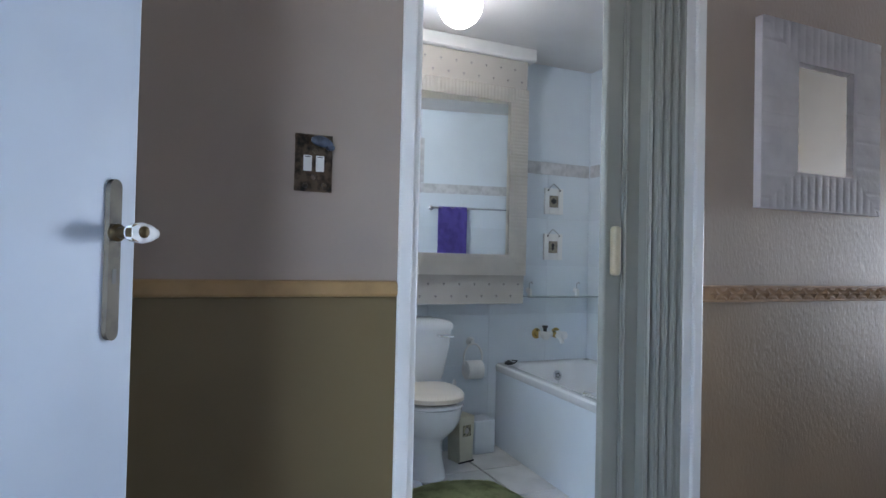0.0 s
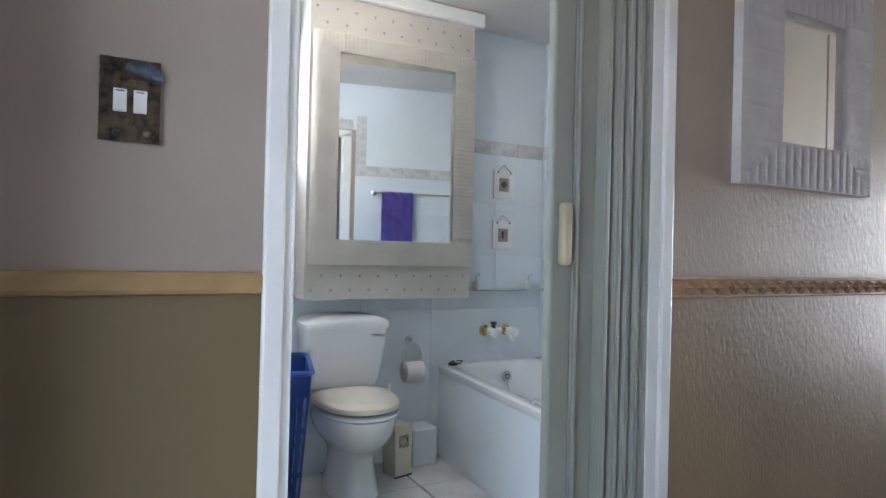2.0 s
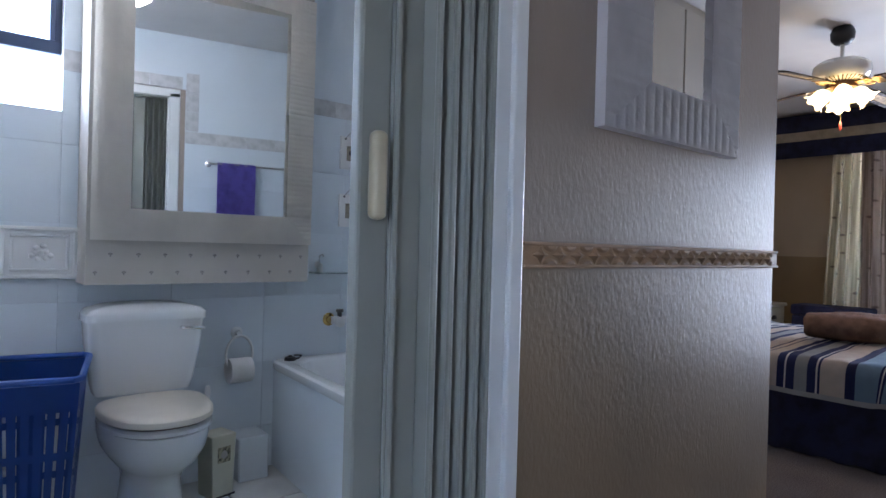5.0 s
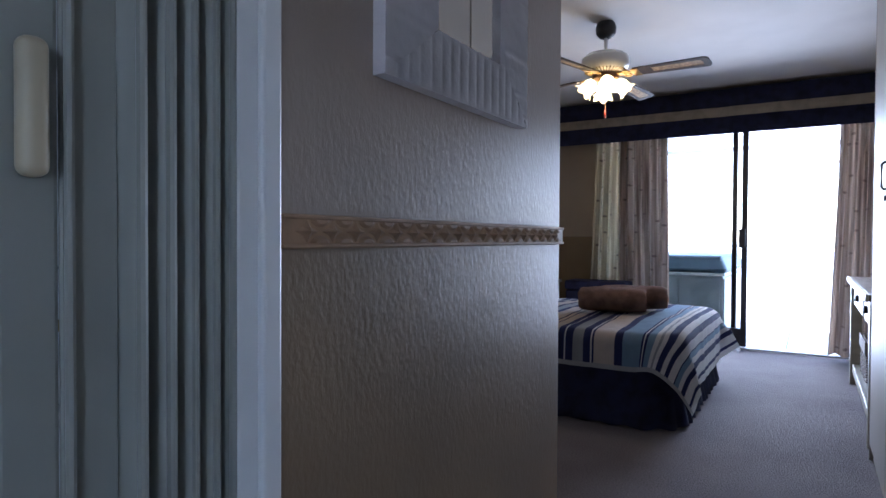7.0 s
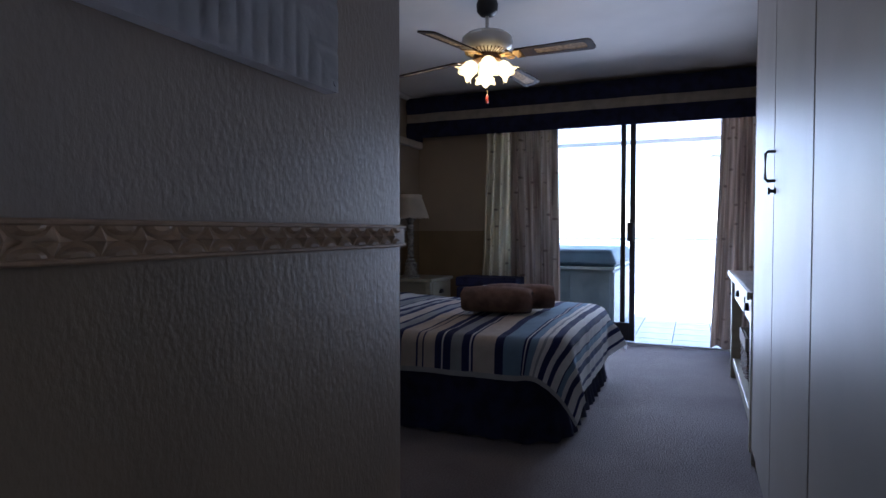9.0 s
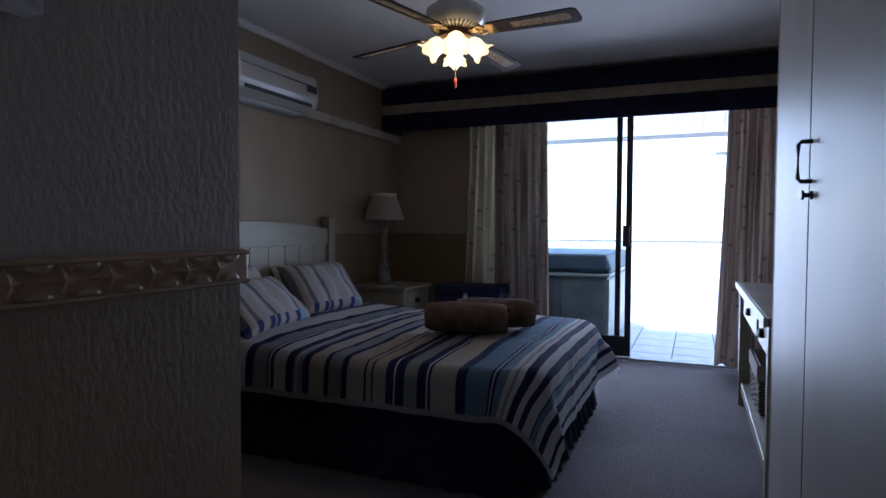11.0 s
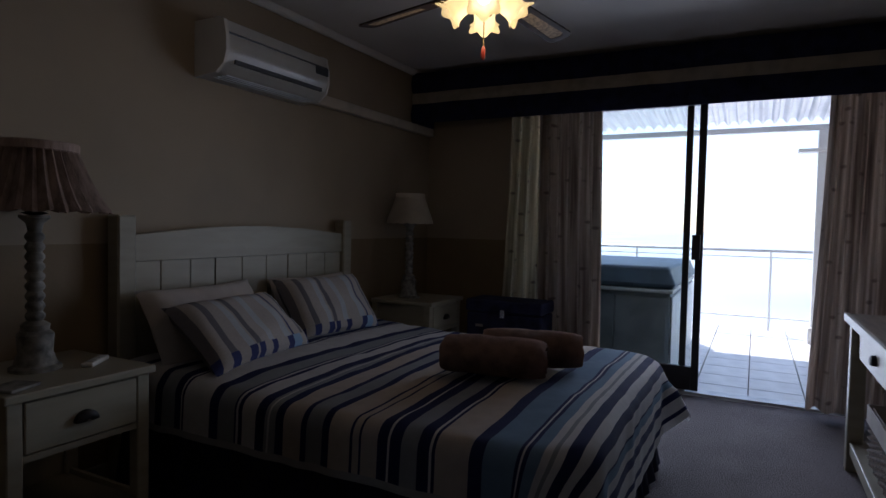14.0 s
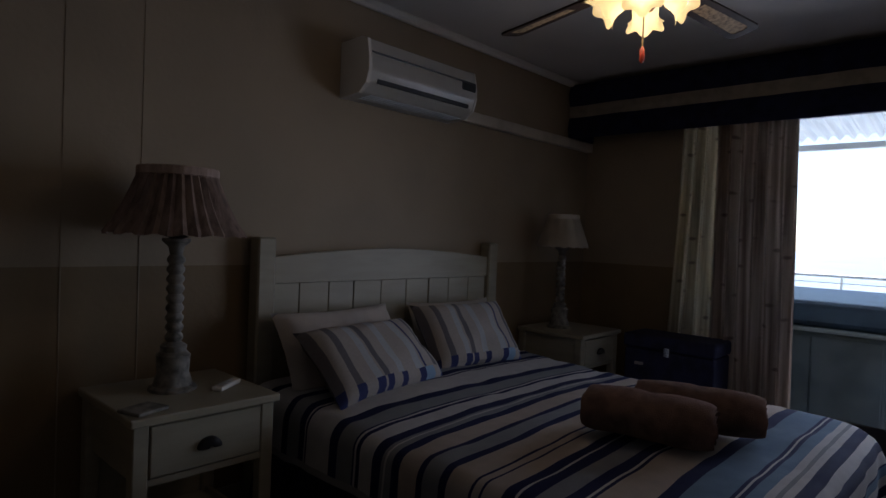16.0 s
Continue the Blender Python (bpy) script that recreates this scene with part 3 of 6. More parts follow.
# ---- bedroom: nightstands, lamps ----
def cup_pull(parent, loc, w=0.085):
    bm = bmesh.new()
    n = 10
    g = []
    for i in range(n + 1):
        a = math.pi * i / n
        g.append([bm.verts.new(Vector((w / 2 * math.cos(a) * s, -0.022 * math.sin(b), 0.038 * math.sin(a) * s)) + Vector(loc)) for s, b in ((1, 0), (0.97, 0.8), (0.7, 1.3), (0.2, 1.57))])
    for i in range(n):
        for j in range(3):
            bm.faces.new((g[i][j], g[i + 1][j], g[i + 1][j + 1], g[i][j + 1]))
    bmesh.ops.solidify(bm, geom=bm.faces[:], thickness=0.003)
    return part("cup_handle", bm, DARKMETAL, parent, "dark metal cup handle", smooth=True)


def nightstand(loc, w=0.54, d=0.50, h=0.635):
    t = thing("nightstand", loc, "cream painted wooden nightstand with one drawer", "nightstand", "nightstands beside the bed")
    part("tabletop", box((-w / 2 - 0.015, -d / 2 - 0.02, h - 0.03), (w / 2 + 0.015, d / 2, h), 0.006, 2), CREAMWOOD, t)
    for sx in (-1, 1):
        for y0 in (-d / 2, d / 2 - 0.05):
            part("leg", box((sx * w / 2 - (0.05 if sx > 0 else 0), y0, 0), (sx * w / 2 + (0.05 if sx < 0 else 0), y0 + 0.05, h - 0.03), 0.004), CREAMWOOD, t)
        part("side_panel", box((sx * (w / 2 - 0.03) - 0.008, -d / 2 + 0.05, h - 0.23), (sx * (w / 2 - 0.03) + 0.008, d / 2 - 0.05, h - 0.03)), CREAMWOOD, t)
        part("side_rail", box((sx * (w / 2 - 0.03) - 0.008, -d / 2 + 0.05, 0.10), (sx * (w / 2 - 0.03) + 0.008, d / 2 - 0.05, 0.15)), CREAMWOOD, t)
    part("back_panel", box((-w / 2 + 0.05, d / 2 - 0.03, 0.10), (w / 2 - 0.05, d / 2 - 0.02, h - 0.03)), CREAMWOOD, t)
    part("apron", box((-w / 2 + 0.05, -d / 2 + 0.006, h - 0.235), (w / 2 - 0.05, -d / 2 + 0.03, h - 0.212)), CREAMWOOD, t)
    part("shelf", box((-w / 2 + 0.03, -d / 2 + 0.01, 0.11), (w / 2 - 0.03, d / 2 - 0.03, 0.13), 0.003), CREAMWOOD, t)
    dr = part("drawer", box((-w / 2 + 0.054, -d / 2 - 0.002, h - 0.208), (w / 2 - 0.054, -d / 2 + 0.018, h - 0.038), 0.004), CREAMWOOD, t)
    cup_pull(dr, (0, -d / 2 - 0.002, h - 0.145))
    return t


ns = nightstand((3.925, 3.165, 0), 0.50)
ns2 = copy_thing(ns, pose(6.67, 3.165, 0))


def table_lamp(loc, pleats=0.004, cloth=SHADE_W, cloth_label="pleated woven cream shade", label="turned wooden table lamp with a pleated cream shade", rz=0, rings_=((0.178, 0.565), (0.176, 0.575), (0.155, 0.64), (0.125, 0.72), (0.105, 0.775), (0.104, 0.79))):
    t = thing("table_lamp", loc, label, "lamp", "lamps on the nightstands", rz=rz)
    prof = [(0.085, 0), (0.085, 0.012), (0.07, 0.02), (0.062, 0.05), (0.056, 0.06), (0.06, 0.13), (0.045, 0.145), (0.047, 0.165), (0.032, 0.175)]
    z = 0.18
    while z < 0.50:
        prof += [(0.024, z), (0.032, z + 0.012), (0.032, z + 0.022), (0.024, z + 0.034)]
        z += 0.036
    prof += [(0.022, z), (0.028, z + 0.03), (0.05, z + 0.05), (0.05, z + 0.06)]
    part("stem", lathe(prof, 20), LAMPWOOD, t, smooth=True)
    part("candle_cup", lathe([(0.02, z + 0.06), (0.045, z + 0.068), (0.02, z + 0.075), (0.012, z + 0.13)], 16), DARKMETAL, t, smooth=True)
    bm = bmesh.new()
    n, rings = 96, []
    top_r, top_z = rings_[-1]
    for k, (r, zz) in enumerate(rings_):
        amp = pleats if k else pleats * 1.75
        rings.append([bm.verts.new(((r + amp * math.sin(32 * 2 * math.pi * i / n)) * math.cos(2 * math.pi * i / n), (r + amp * math.sin(32 * 2 * math.pi * i / n)) * math.sin(2 * math.pi * i / n), zz + 0.004 * math.sin(16 * 2 * math.pi * i / n) * (k == 0))) for i in range(n)])
    for a, b in zip(rings, rings[1:]):
        for i in range(n):
            bm.faces.new((a[i], a[(i + 1) % n], b[(i + 1) % n], b[i]))
    bmesh.ops.solidify(bm, geom=bm.faces[:], thickness=0.003)
    sh = part("shade", bm, cloth, t, cloth_label, smooth=True)
    part("shade_band", lathe([(top_r + 0.004, top_z - 0.034), (top_r + 0.007, top_z - 0.030), (top_r + 0.007, top_z - 0.004), (top_r + 0.003, top_z)], 40), cloth, sh)
    part("shade_ring", boxes(((-top_r, -0.003, top_z - 0.014), (top_r, 0.003, top_z - 0.008)), ((-0.003, -top_r, top_z - 0.014), (0.003, top_r, top_z - 0.008))), DARKMETAL, sh)
    return t


lamp_a = table_lamp((3.912, 3.19, 0.635), 0.006, rings_=((0.240, 0.578), (0.238, 0.588), (0.212, 0.625), (0.180, 0.685), (0.155, 0.745), (0.138, 0.788), (0.136, 0.825)))
lamp_b = table_lamp((6.60, 3.20, 0.635), 0.0004, mat("plain_pale_shade", (0.62, 0.55, 0.45), 0.85, var=0.05, scale=9, bump=0.2, bump_scale=160), "smooth pale fabric shade", "turned wooden table lamp with a smooth pale shade", 40)

rem = thing("remote_control", (4.08, 3.10, 0.635), "white remote control lying on the nightstand", "remote", rz=-55)
part("casing", box((-0.022, -0.075, 0), (0.022, 0.075, 0.018), 0.006, 2), AC_WHITE, rem)
for k in range(3):
    part("button", box((-0.012, -0.05 + k * 0.03, 0.018), (0.012, -0.034 + k * 0.03, 0.0195)), STEEL, rem)
dish = thing("coaster", (3.73, 2.98, 0.635), "small pale coaster on the nightstand", "coaster", rz=20)
part("disc", box((-0.06, -0.05, 0), (0.06, 0.05, 0.012), 0.003), LAMPWOOD, dish)

chest = thing("storage_trunk", (7.03, 2.54, 0), "dark navy storage trunk beside the curtain", "trunk")
part("trunk_body", box((-0.15, -0.30, 0), (0.15, 0.30, 0.53), 0.015, 2), NAVY, chest)
lid = part("lid", box((-0.16, -0.31, 0.535), (0.155, 0.31, 0.63), 0.02, 2), NAVY, chest)
part("latch", box((-0.166, -0.02, 0.50), (-0.158, 0.02, 0.56), 0.002), CHROME, lid, "small metal latch")
part("label_tag", box((-0.1545, 0.16, 0.42), (-0.1505, 0.22, 0.44)), LINEN, chest, "small white tag")

# ---- bedroom: air conditioner and trunking ----
ac = thing("air_conditioner", (5.20, 3.44, 2.03), "white split air conditioner fixed high on the wall", "air conditioner")
ac.matrix_world = pose(5.225, 3.44, 2.063) @ Matrix.Diagonal((1, 1, 1.2, 1))


def ac_body(u, v):
    pr = ((0.0, 0.115), (-0.17, 0.118), (-0.205, 0.105), (-0.222, 0.04), (-0.225, -0.02), (-0.205, -0.07), (-0.15, -0.105), (0.0, -0.115))
    k = v * 7
    i = min(int(k), 6)
    a, b = pr[i], pr[i + 1]
    f = k - i
    return Vector((-0.388 + 0.776 * u, a[0] + (b[0] - a[0]) * f, a[1] + (b[1] - a[1]) * f))


part("casing", sheet(ac_body, 2, 28, 0.004), AC_WHITE, ac, smooth=True)
for sx in (-1, 1):
    bm = bmesh.new()
    pr = [(0.0, 0.118), (-0.17, 0.121), (-0.208, 0.108), (-0.226, 0.04), (-0.229, -0.02), (-0.208, -0.073), (-0.152, -0.108), (0.0, -0.118)]
    fa = [bm.verts.new((sx * 0.388, y, z)) for y, z in pr]
    fb = [bm.verts.new((sx * 0.405, y * 0.985, z * 0.985)) for y, z in pr]
    bm.faces.new(fa)
    bm.faces.new(fb[::-1])
    for i in range(8):
        bm.faces.new((fa[i], fa[(i + 1) % 8], fb[(i + 1) % 8], fb[i]))
    part("end_cap", bm, AC_WHITE, ac)
part("seam", tube([(-0.388, -0.2215, 0.052), (0.388, -0.2215, 0.052)], 0.0045, 6), BLACK, ac)
part("louvre_slot", box((-0.34, -0.219, -0.068), (0.34, -0.190, -0.050)), BLACK, ac, "dark air slot")
part("display", box((0.275, -0.229, 0.012), (0.392, -0.215, 0.052), 0.005), BLACK, ac, "dark display panel")
for k in range(4):
    part("lower_vane", box((-0.34, -0.155 + k * 0.03, -0.113), (0.34, -0.150 + k * 0.03, -0.108)), STEEL, ac)
part("brand_mark", box((-0.30, -0.2035, 0.084), (-0.24, -0.199, 0.090)), STEEL, ac)
tr = part("cable_trunking", box((5.607, 3.39, 1.955), (7.30, 3.44, 2.025), 0.006), mat("cream_trunking", (0.52, 0.46, 0.38), 0.5))
tagged(tr, "white cable trunking along the bedroom wall", "trunking")
structure(part("trim_cornice", boxes(((2.705, 3.395, 2.42), (7.29, 3.44, 2.469)), bevel=0.012), CEIL), "white ceiling cornice", "cornice")
structure(part("trim_wall_batten", boxes(((3.598, 3.4375, 0.1), (3.603, 3.44, 2.42)), ((3.870, 3.4375, 0.1), (3.875, 3.44, 2.42))), BED_UPPER), "thin vertical joint battens on the wall", "trim")
structure(part("baseboard", boxes(((2.702, 3.425, 0.0), (7.309, 3.44, 0.09)), bevel=0.004), CREAMWOOD), "cream painted baseboard", "baseboard")

# ---- bedroom: ceiling fan ----
CANE = mat("cane_mesh", (0.50, 0.36, 0.20), 0.7, var=0.3, scale=60, bump=0.6, bump_scale=180)
fan = thing("ceiling_fan", (4.85, 1.845, H), "ceiling fan with cane blades and four lit glass shades", "ceiling fan")
part("canopy", lathe([(0.03, -0.105), (0.042, -0.10), (0.062, -0.075), (0.066, -0.035), (0.058, -0.012), (0.05, 0)], 24), BLACK, fan, "black ceiling canopy", smooth=True)
part("rod", lathe([(0.011, -0.22), (0.011, -0.09)], 12), AC_WHITE, fan)
part("motor_housing", lathe([(0.07, -0.335), (0.11, -0.33), (0.145, -0.30), (0.155, -0.27), (0.15, -0.235), (0.12, -0.21), (0.03, -0.2), (0.02, -0.19)], 36), AC_WHITE, fan, smooth=True)
ring = bmesh.new()
for k in range(36):
    a = 2 * math.pi * k / 36
    add_tube(ring, [(0.085 * math.cos(a), 0.085 * math.sin(a), -0.337), (0.132 * math.cos(a), 0.132 * math.sin(a), -0.319)], 0.004, 4)
part("vent_ring", ring, BRASS, fan, "brass vent fretwork")
part("lower_hub", lathe([(0.03, -0.45), (0.045, -0.43), (0.05, -0.40), (0.085, -0.37), (0.085, -0.338)], 24), mat("bronze_hub", (0.16, 0.09, 0.05), 0.35, 0.7, var=0.2), fan, smooth=True)
BLADE_WOOD = mat("dark_walnut_blade", (0.045, 0.026, 0.018), 0.62, spec=0.3, var=0.25, scale=9, bump=0.15, bump_scale=40, stretch=(1, 6, 6))
FILIGREE = mat("warm_polished_brass", (0.50, 0.33, 0.15), 0.3, 1.0, var=0.2, scale=30)


def blade_outline(x0, x1, w0, w1, clip, n=6):
    """Plan of a blade: narrower at the root, rounded corners at the tip."""
    pts = [(x0, -w0), (x1 - clip, -w1)]
    pts += [(x1 - clip + clip * math.sin(radians(90 * k / n)), -w1 + clip * (1 - math.cos(radians(90 * k / n)))) for k in range(1, n + 1)]
    return pts + [(x, -y) for x, y in reversed(pts)]


def plate_between(outer, inner, z0, z1):
    """A flat frame between two plan outlines with the same number of points; inner None: a full plate."""
    bm = bmesh.new()
    loops = [[bm.verts.new((x, y, z)) for x, y in o] for o in ([outer, inner] if inner else [outer]) for z in (z0, z1)]
    n = len(outer)
    if inner is None:
        bm.faces.new(loops[0][::-1])
        bm.faces.new(loops[1])
    for i in range(n):
        j = (i + 1) % n
        bm.faces.new((loops[0][i], loops[0][j], loops[1][j], loops[1][i]))
        if inner:
            bm.faces.new((loops[2][j], loops[2][i], loops[3][i], loops[3][j]))
            bm.faces.new((loops[0][j], loops[0][i], loops[2][i], loops[2][j]))
            bm.faces.new((loops[1][i], loops[1][j], loops[3][j], loops[3][i]))
    return bm


for k in range(4):
    a = radians(-10.5 + 90 * k)
    R = Matrix.Rotation(a, 4, "Z") @ Matrix.Rotation(radians(2.5), 4, "Y") @ Matrix.Rotation(radians(-12), 4, "X")
    Rm = Matrix.Translation((0, 0, -0.345)) @ R
    outer, inner = blade_outline(0.20, 0.66, 0.048, 0.060, 0.030), blade_outline(0.315, 0.620, 0.026, 0.034, 0.022)
    bm = plate_between(outer, inner, -0.004, 0.004)
    bmesh.ops.transform(bm, matrix=Rm, verts=bm.verts)
    bl = part("blade", bm, BLADE_WOOD, fan, "dark wooden blade with cane insert")
    bm = plate_between(inner, None, -0.002, 0.002)
    bmesh.ops.transform(bm, matrix=Rm, verts=bm.verts)
    part("cane_insert", bm, CANE, bl, "woven cane panel")
    bm = boxes(((0.08, -0.018, -0.006), (0.20, 0.018, 0.0)), ((0.185, -0.046, -0.009), (0.235, 0.046, -0.0045)), bevel=0.002)
    for y in (-0.022, 0.022):
        add_tube(bm, [(0.15 + 0.024 * math.cos(q_ * 0.63), y + 0.016 * math.sin(q_ * 0.63), -0.007) for q_ in range(11)], 0.005, 6)
    bmesh.ops.transform(bm, matrix=Rm, verts=bm.verts)
    part("blade_arm", bm, FILIGREE, bl, "scrolled brass blade arm")


def tulip():
    bm = bmesh.new()
    n, rings = 40, []
    for r, z, ruf in ((0.022, 0.0, 0), (0.036, -0.010, 0), (0.046, -0.034, 0.0008), (0.044, -0.058, 0.0015), (0.046, -0.078, 0.003), (0.057, -0.094, 0.0055), (0.064, -0.098, 0.0075)):
        rings.append([bm.verts.new(((r + ruf * math.cos(6 * 2 * math.pi * i / n)) * math.cos(2 * math.pi * i / n), (r + ruf * math.cos(6 * 2 * math.pi * i / n)) * math.sin(2 * math.pi * i / n), z - ruf * 0.9 * math.cos(6 * 2 * math.pi * i / n))) for i in range(n)])
    for a, b in zip(rings, rings[1:]):
        for i in range(n):
            bm.faces.new((a[i], a[(i + 1) % n], b[(i + 1) % n], b[i]))
    bmesh.ops.solidify(bm, geom=bm.faces[:], thickness=0.003)
    return bm


for k in range(4):
    a = radians(23 + 90 * k)
    m = Matrix.Rotation(a, 4, "Z") @ Matrix.Translation((0.070, 0, -0.385)) @ Matrix.Rotation(radians(-47), 4, "Y")
    bm = tulip()
    bmesh.ops.transform(bm, matrix=m, verts=bm.verts)
    sh = part("lamp_shade", bm, BULB_SHADE, fan, "frilled amber glass tulip shade", smooth=True)
    bm = lathe([(0.0, -0.085), (0.02, -0.075), (0.026, -0.055), (0.015, -0.02), (0.012, 0.0)], 14)
    bmesh.ops.transform(bm, matrix=m, verts=bm.verts)
    part("bulb", bm, GLOBE, sh, "glowing bulb", smooth=True)
part("pull_chain", tube([(0, 0, -0.45), (0, 0, -0.575)], 0.0025, 6), BRASS, fan)
part("pull_knob", lathe([(0.003, -0.625), (0.009, -0.615), (0.008, -0.58), (0.003, -0.57)], 10), mat("red_plastic", (0.4, 0.05, 0.03), 0.4), fan, "red pull knob", smooth=True)
lamp("fan_bulbs", "POINT", pose(4.85, 1.845, 1.93), 0.85, (1.0, 0.70, 0.38), 0.09)

# ---- bedroom: pelmet and curtains ----
pel = thing("pelmet", (7.13, 1.67, 2.03), "long padded navy fabric pelmet with a beige stripe", "pelmet")


def pad(z0, z1, bulge):
    def f(u, v):
        y = 1.755 - 3.525 * u
        a = math.pi * v
        return Vector((-0.145 - bulge * math.sin(a) + 0.006 * noise.noise((y * 6, v * 3, z0)), y, z0 + (z1 - z0) * v + 0.004 * noise.noise((y * 4, z0, 1))))
    return sheet(f, 60, 8, -0.01)


part("board", box((-0.14, -1.77, 0.0), (-0.11, 1.75, 0.40)), NAVY, pel)
part("board_return", box((-0.11, 1.72, 0.0), (0.17, 1.75, 0.40)), NAVY, pel)
part("lower_band", pad(-0.005, 0.150, 0.02), NAVY, pel, "padded navy band", smooth=True)
part("middle_band", pad(0.153, 0.240, 0.006), BEIGE_FABRIC, pel, "beige fabric band", smooth=True)
part("upper_band", pad(0.243, 0.405, 0.022), NAVY, pel, "padded navy band", smooth=True)
part("top_board", box((-0.11, -1.77, 0.385), (0.18, 1.72, 0.40)), NAVY, pel)


def curtain(y0, y1, z0, z1, folds, spread0, x, label, splay=0.0, cloth=BAMBOO):
    t = thing("curtain", (x, (y0 + y1) / 2, z0), label, "curtain", "curtains at the patio door")

    def f(u, v):
        top = (u - 0.5) * (y1 - y0)
        bot = (u - 0.5) * (y1 - y0) * spread0 + splay
        w = (1 - v) ** 1.3
        k = 2 * math.pi * folds * u
        amp = 0.035 + 0.012 * math.sin(3.1 * u * folds)
        return Vector((amp * math.sin(k + 0.5 * math.sin(4 * v + u * 5)) + 0.012 * noise.noise((u * 6, v * 2, y0)), top + (bot - top) * w, (z1 - z0) * v + (0.012 * math.sin(k * 0.5) if v == 0 else 0)))
    part("drape", sheet(f, int(folds * 14), 22, 0.003), cloth, t, smooth=True)
    for i in range(int(folds) + 1):
        yy = (i / folds - 0.5) * (y1 - y0)
        part("hook", tube([(0, yy, z1 - z0 - 0.01), (0, yy, z1 - z0 + 0.05)], 0.004, 5), STEEL, t)
    return t


curtain(1.90, 2.385, 0.02, 2.14, 6, 1.02, 7.17, "bamboo printed cream curtain drawn to the side", -0.03)
curtain(2.30, 2.64, 0.02, 2.14, 4, 1.2, 7.225, "bamboo printed curtain edge against the wall, backlight put into its paler colour", 0.04, BAMBOO_BACKLIT)
curtain(0.085, 0.475, 0.05, 2.14, 5, 1.18, 7.18, "bamboo printed cream curtain drawn to the side", 0.035)
rod = part("curtain_track", tube([(7.2, -0.08, 2.18), (7.2, 3.4, 2.18)], 0.012, 8), STEEL)
tagged(rod, "metal curtain track behind the pelmet", "curtain track")

# ---- bedroom: sliding patio door ----
sd = thing("door_patio", (7.36, 1.15, 0), "dark aluminium sliding patio door standing half open", "door", kind="structure")
oy = 1.15


def bar(name, x0, x1, y0, y1, z0, z1, parent=sd, m=FRAME_DARK):
    return part(name, box((x0 - 7.36, y0 - oy, z0), (x1 - 7.36, y1 - oy, z1), 0.003), m, parent)


bar("head", 7.315, 7.44, 0.0, 2.66, 2.14, 2.2)
bar("threshold", 7.312, 7.44, 0.0, 2.66, 0.0, 0.022, m=mat("worn_bright_aluminium", (0.62, 0.62, 0.60), 0.45, 0.4, var=0.15, scale=10))
bar("jamb", 7.315, 7.44, 2.615, 2.66, 0.022, 2.14)
bar("jamb", 7.315, 7.44, 0.0, 0.045, 0.022, 2.14)
fx = bar("fixed_stile", 7.39, 7.43, 1.295, 1.34, 0.022, 2.14)
bar("fixed_rail", 7.39, 7.43, 1.34, 2.615, 0.022, 0.09)
ms = bar("sliding_stile", 7.335, 7.375, 1.20, 1.25, 0.03, 2.138)
bar("sliding_rail", 7.335, 7.375, 1.25, 2.20, 0.03, 0.20)
bar("sliding_rail", 7.335, 7.375, 1.25, 2.20, 2.09, 2.138)
bar("sliding_stile", 7.335, 7.375, 2.20, 2.25, 0.03, 2.138)
part("latch", box((7.305 - 7.36, 1.215 - oy, 0.98), (7.336 - 7.36, 1.272 - oy, 1.16), 0.006, 2), BLACK, ms, "black door latch")
for nm, x, y0, y1, z0 in (("pane", 7.355, 1.25, 2.20, 0.20), ("pane", 7.41, 1.34, 2.615, 0.09)):
    p = part(nm, box((x - 7.36 - 0.002, y0 - oy, z0), (x - 7.36 + 0.002, y1 - oy, 2.09 if y0 < 1.3 else 2.14)), GLASS, sd, "clear glass pane")
    p.visible_shadow = False

# ---- bedroom: wardrobe, desk ----
wd = thing("built_in_wardrobe", (2.85, 0.151, 0), "cream painted built-in wardrobe with tall doors", "wardrobe")
part("carcass", box((-1.5, -0.248, 0.0), (1.595, 0.238, H - 0.003)), WARDROBE, wd)
part("end_panel", box((1.595, -0.248, 0.0), (1.615, 0.28, H - 0.003), 0.004), WARDROBE, wd)
edges = [1.37, 2.30, 3.0, 3.75, 4.443]
for i, (a, b) in enumerate(zip(edges, edges[1:])):
    dr = part("door", box((a - 2.85 + 0.006, 0.257, 0.08), (b - 2.85 - 0.006, 0.279, 2.40), 0.003), WARDROBE, wd)
    hx = b - 0.035 - 2.85
    if i in (0, 2):
        hz = 1.30
        part("handle", tube([(hx, 0.279, hz - 0.05), (hx, 0.303, hz - 0.05), (hx, 0.310, hz - 0.042), (hx, 0.310, hz + 0.042), (hx, 0.303, hz + 0.05), (hx, 0.279, hz + 0.05)], 0.0055, 8), DARKMETAL, dr, "black bow handle", smooth=True)
        bm = lathe([(0.011, 0), (0.011, 0.004), (0.006, 0.006), (0.006, 0.016), (0.012, 0.018), (0.012, 0.024)], 12, Matrix.Translation((hx - 0.01, 0.279, hz - 0.085)) @ Matrix.Rotation(radians(-90), 4, "X"))
        part("key_lock", bm, DARKMETAL, dr, "small dark lock with key")
part("plinth", box((-1.498, 0.2381, 0.0), (1.593, 0.262, 0.075)), WARDROBE, wd)

dk = thing("desk", (5.47, 0.19, 0), "cream painted desk with drawers and a slatted shelf", "desk")
part("tabletop", box((-0.88, -0.24, 0.75), (0.88, 0.243, 0.785), 0.003, 2), mat("brown_desk_top", (0.20, 0.15, 0.11), 0.4, var=0.2, scale=4, stretch=(1, 8, 8)), dk, "brown wooden top")
part("top_edging", box((-0.885, 0.243, 0.748), (0.885, 0.258, 0.787), 0.004, 2), CREAMWOOD, dk)
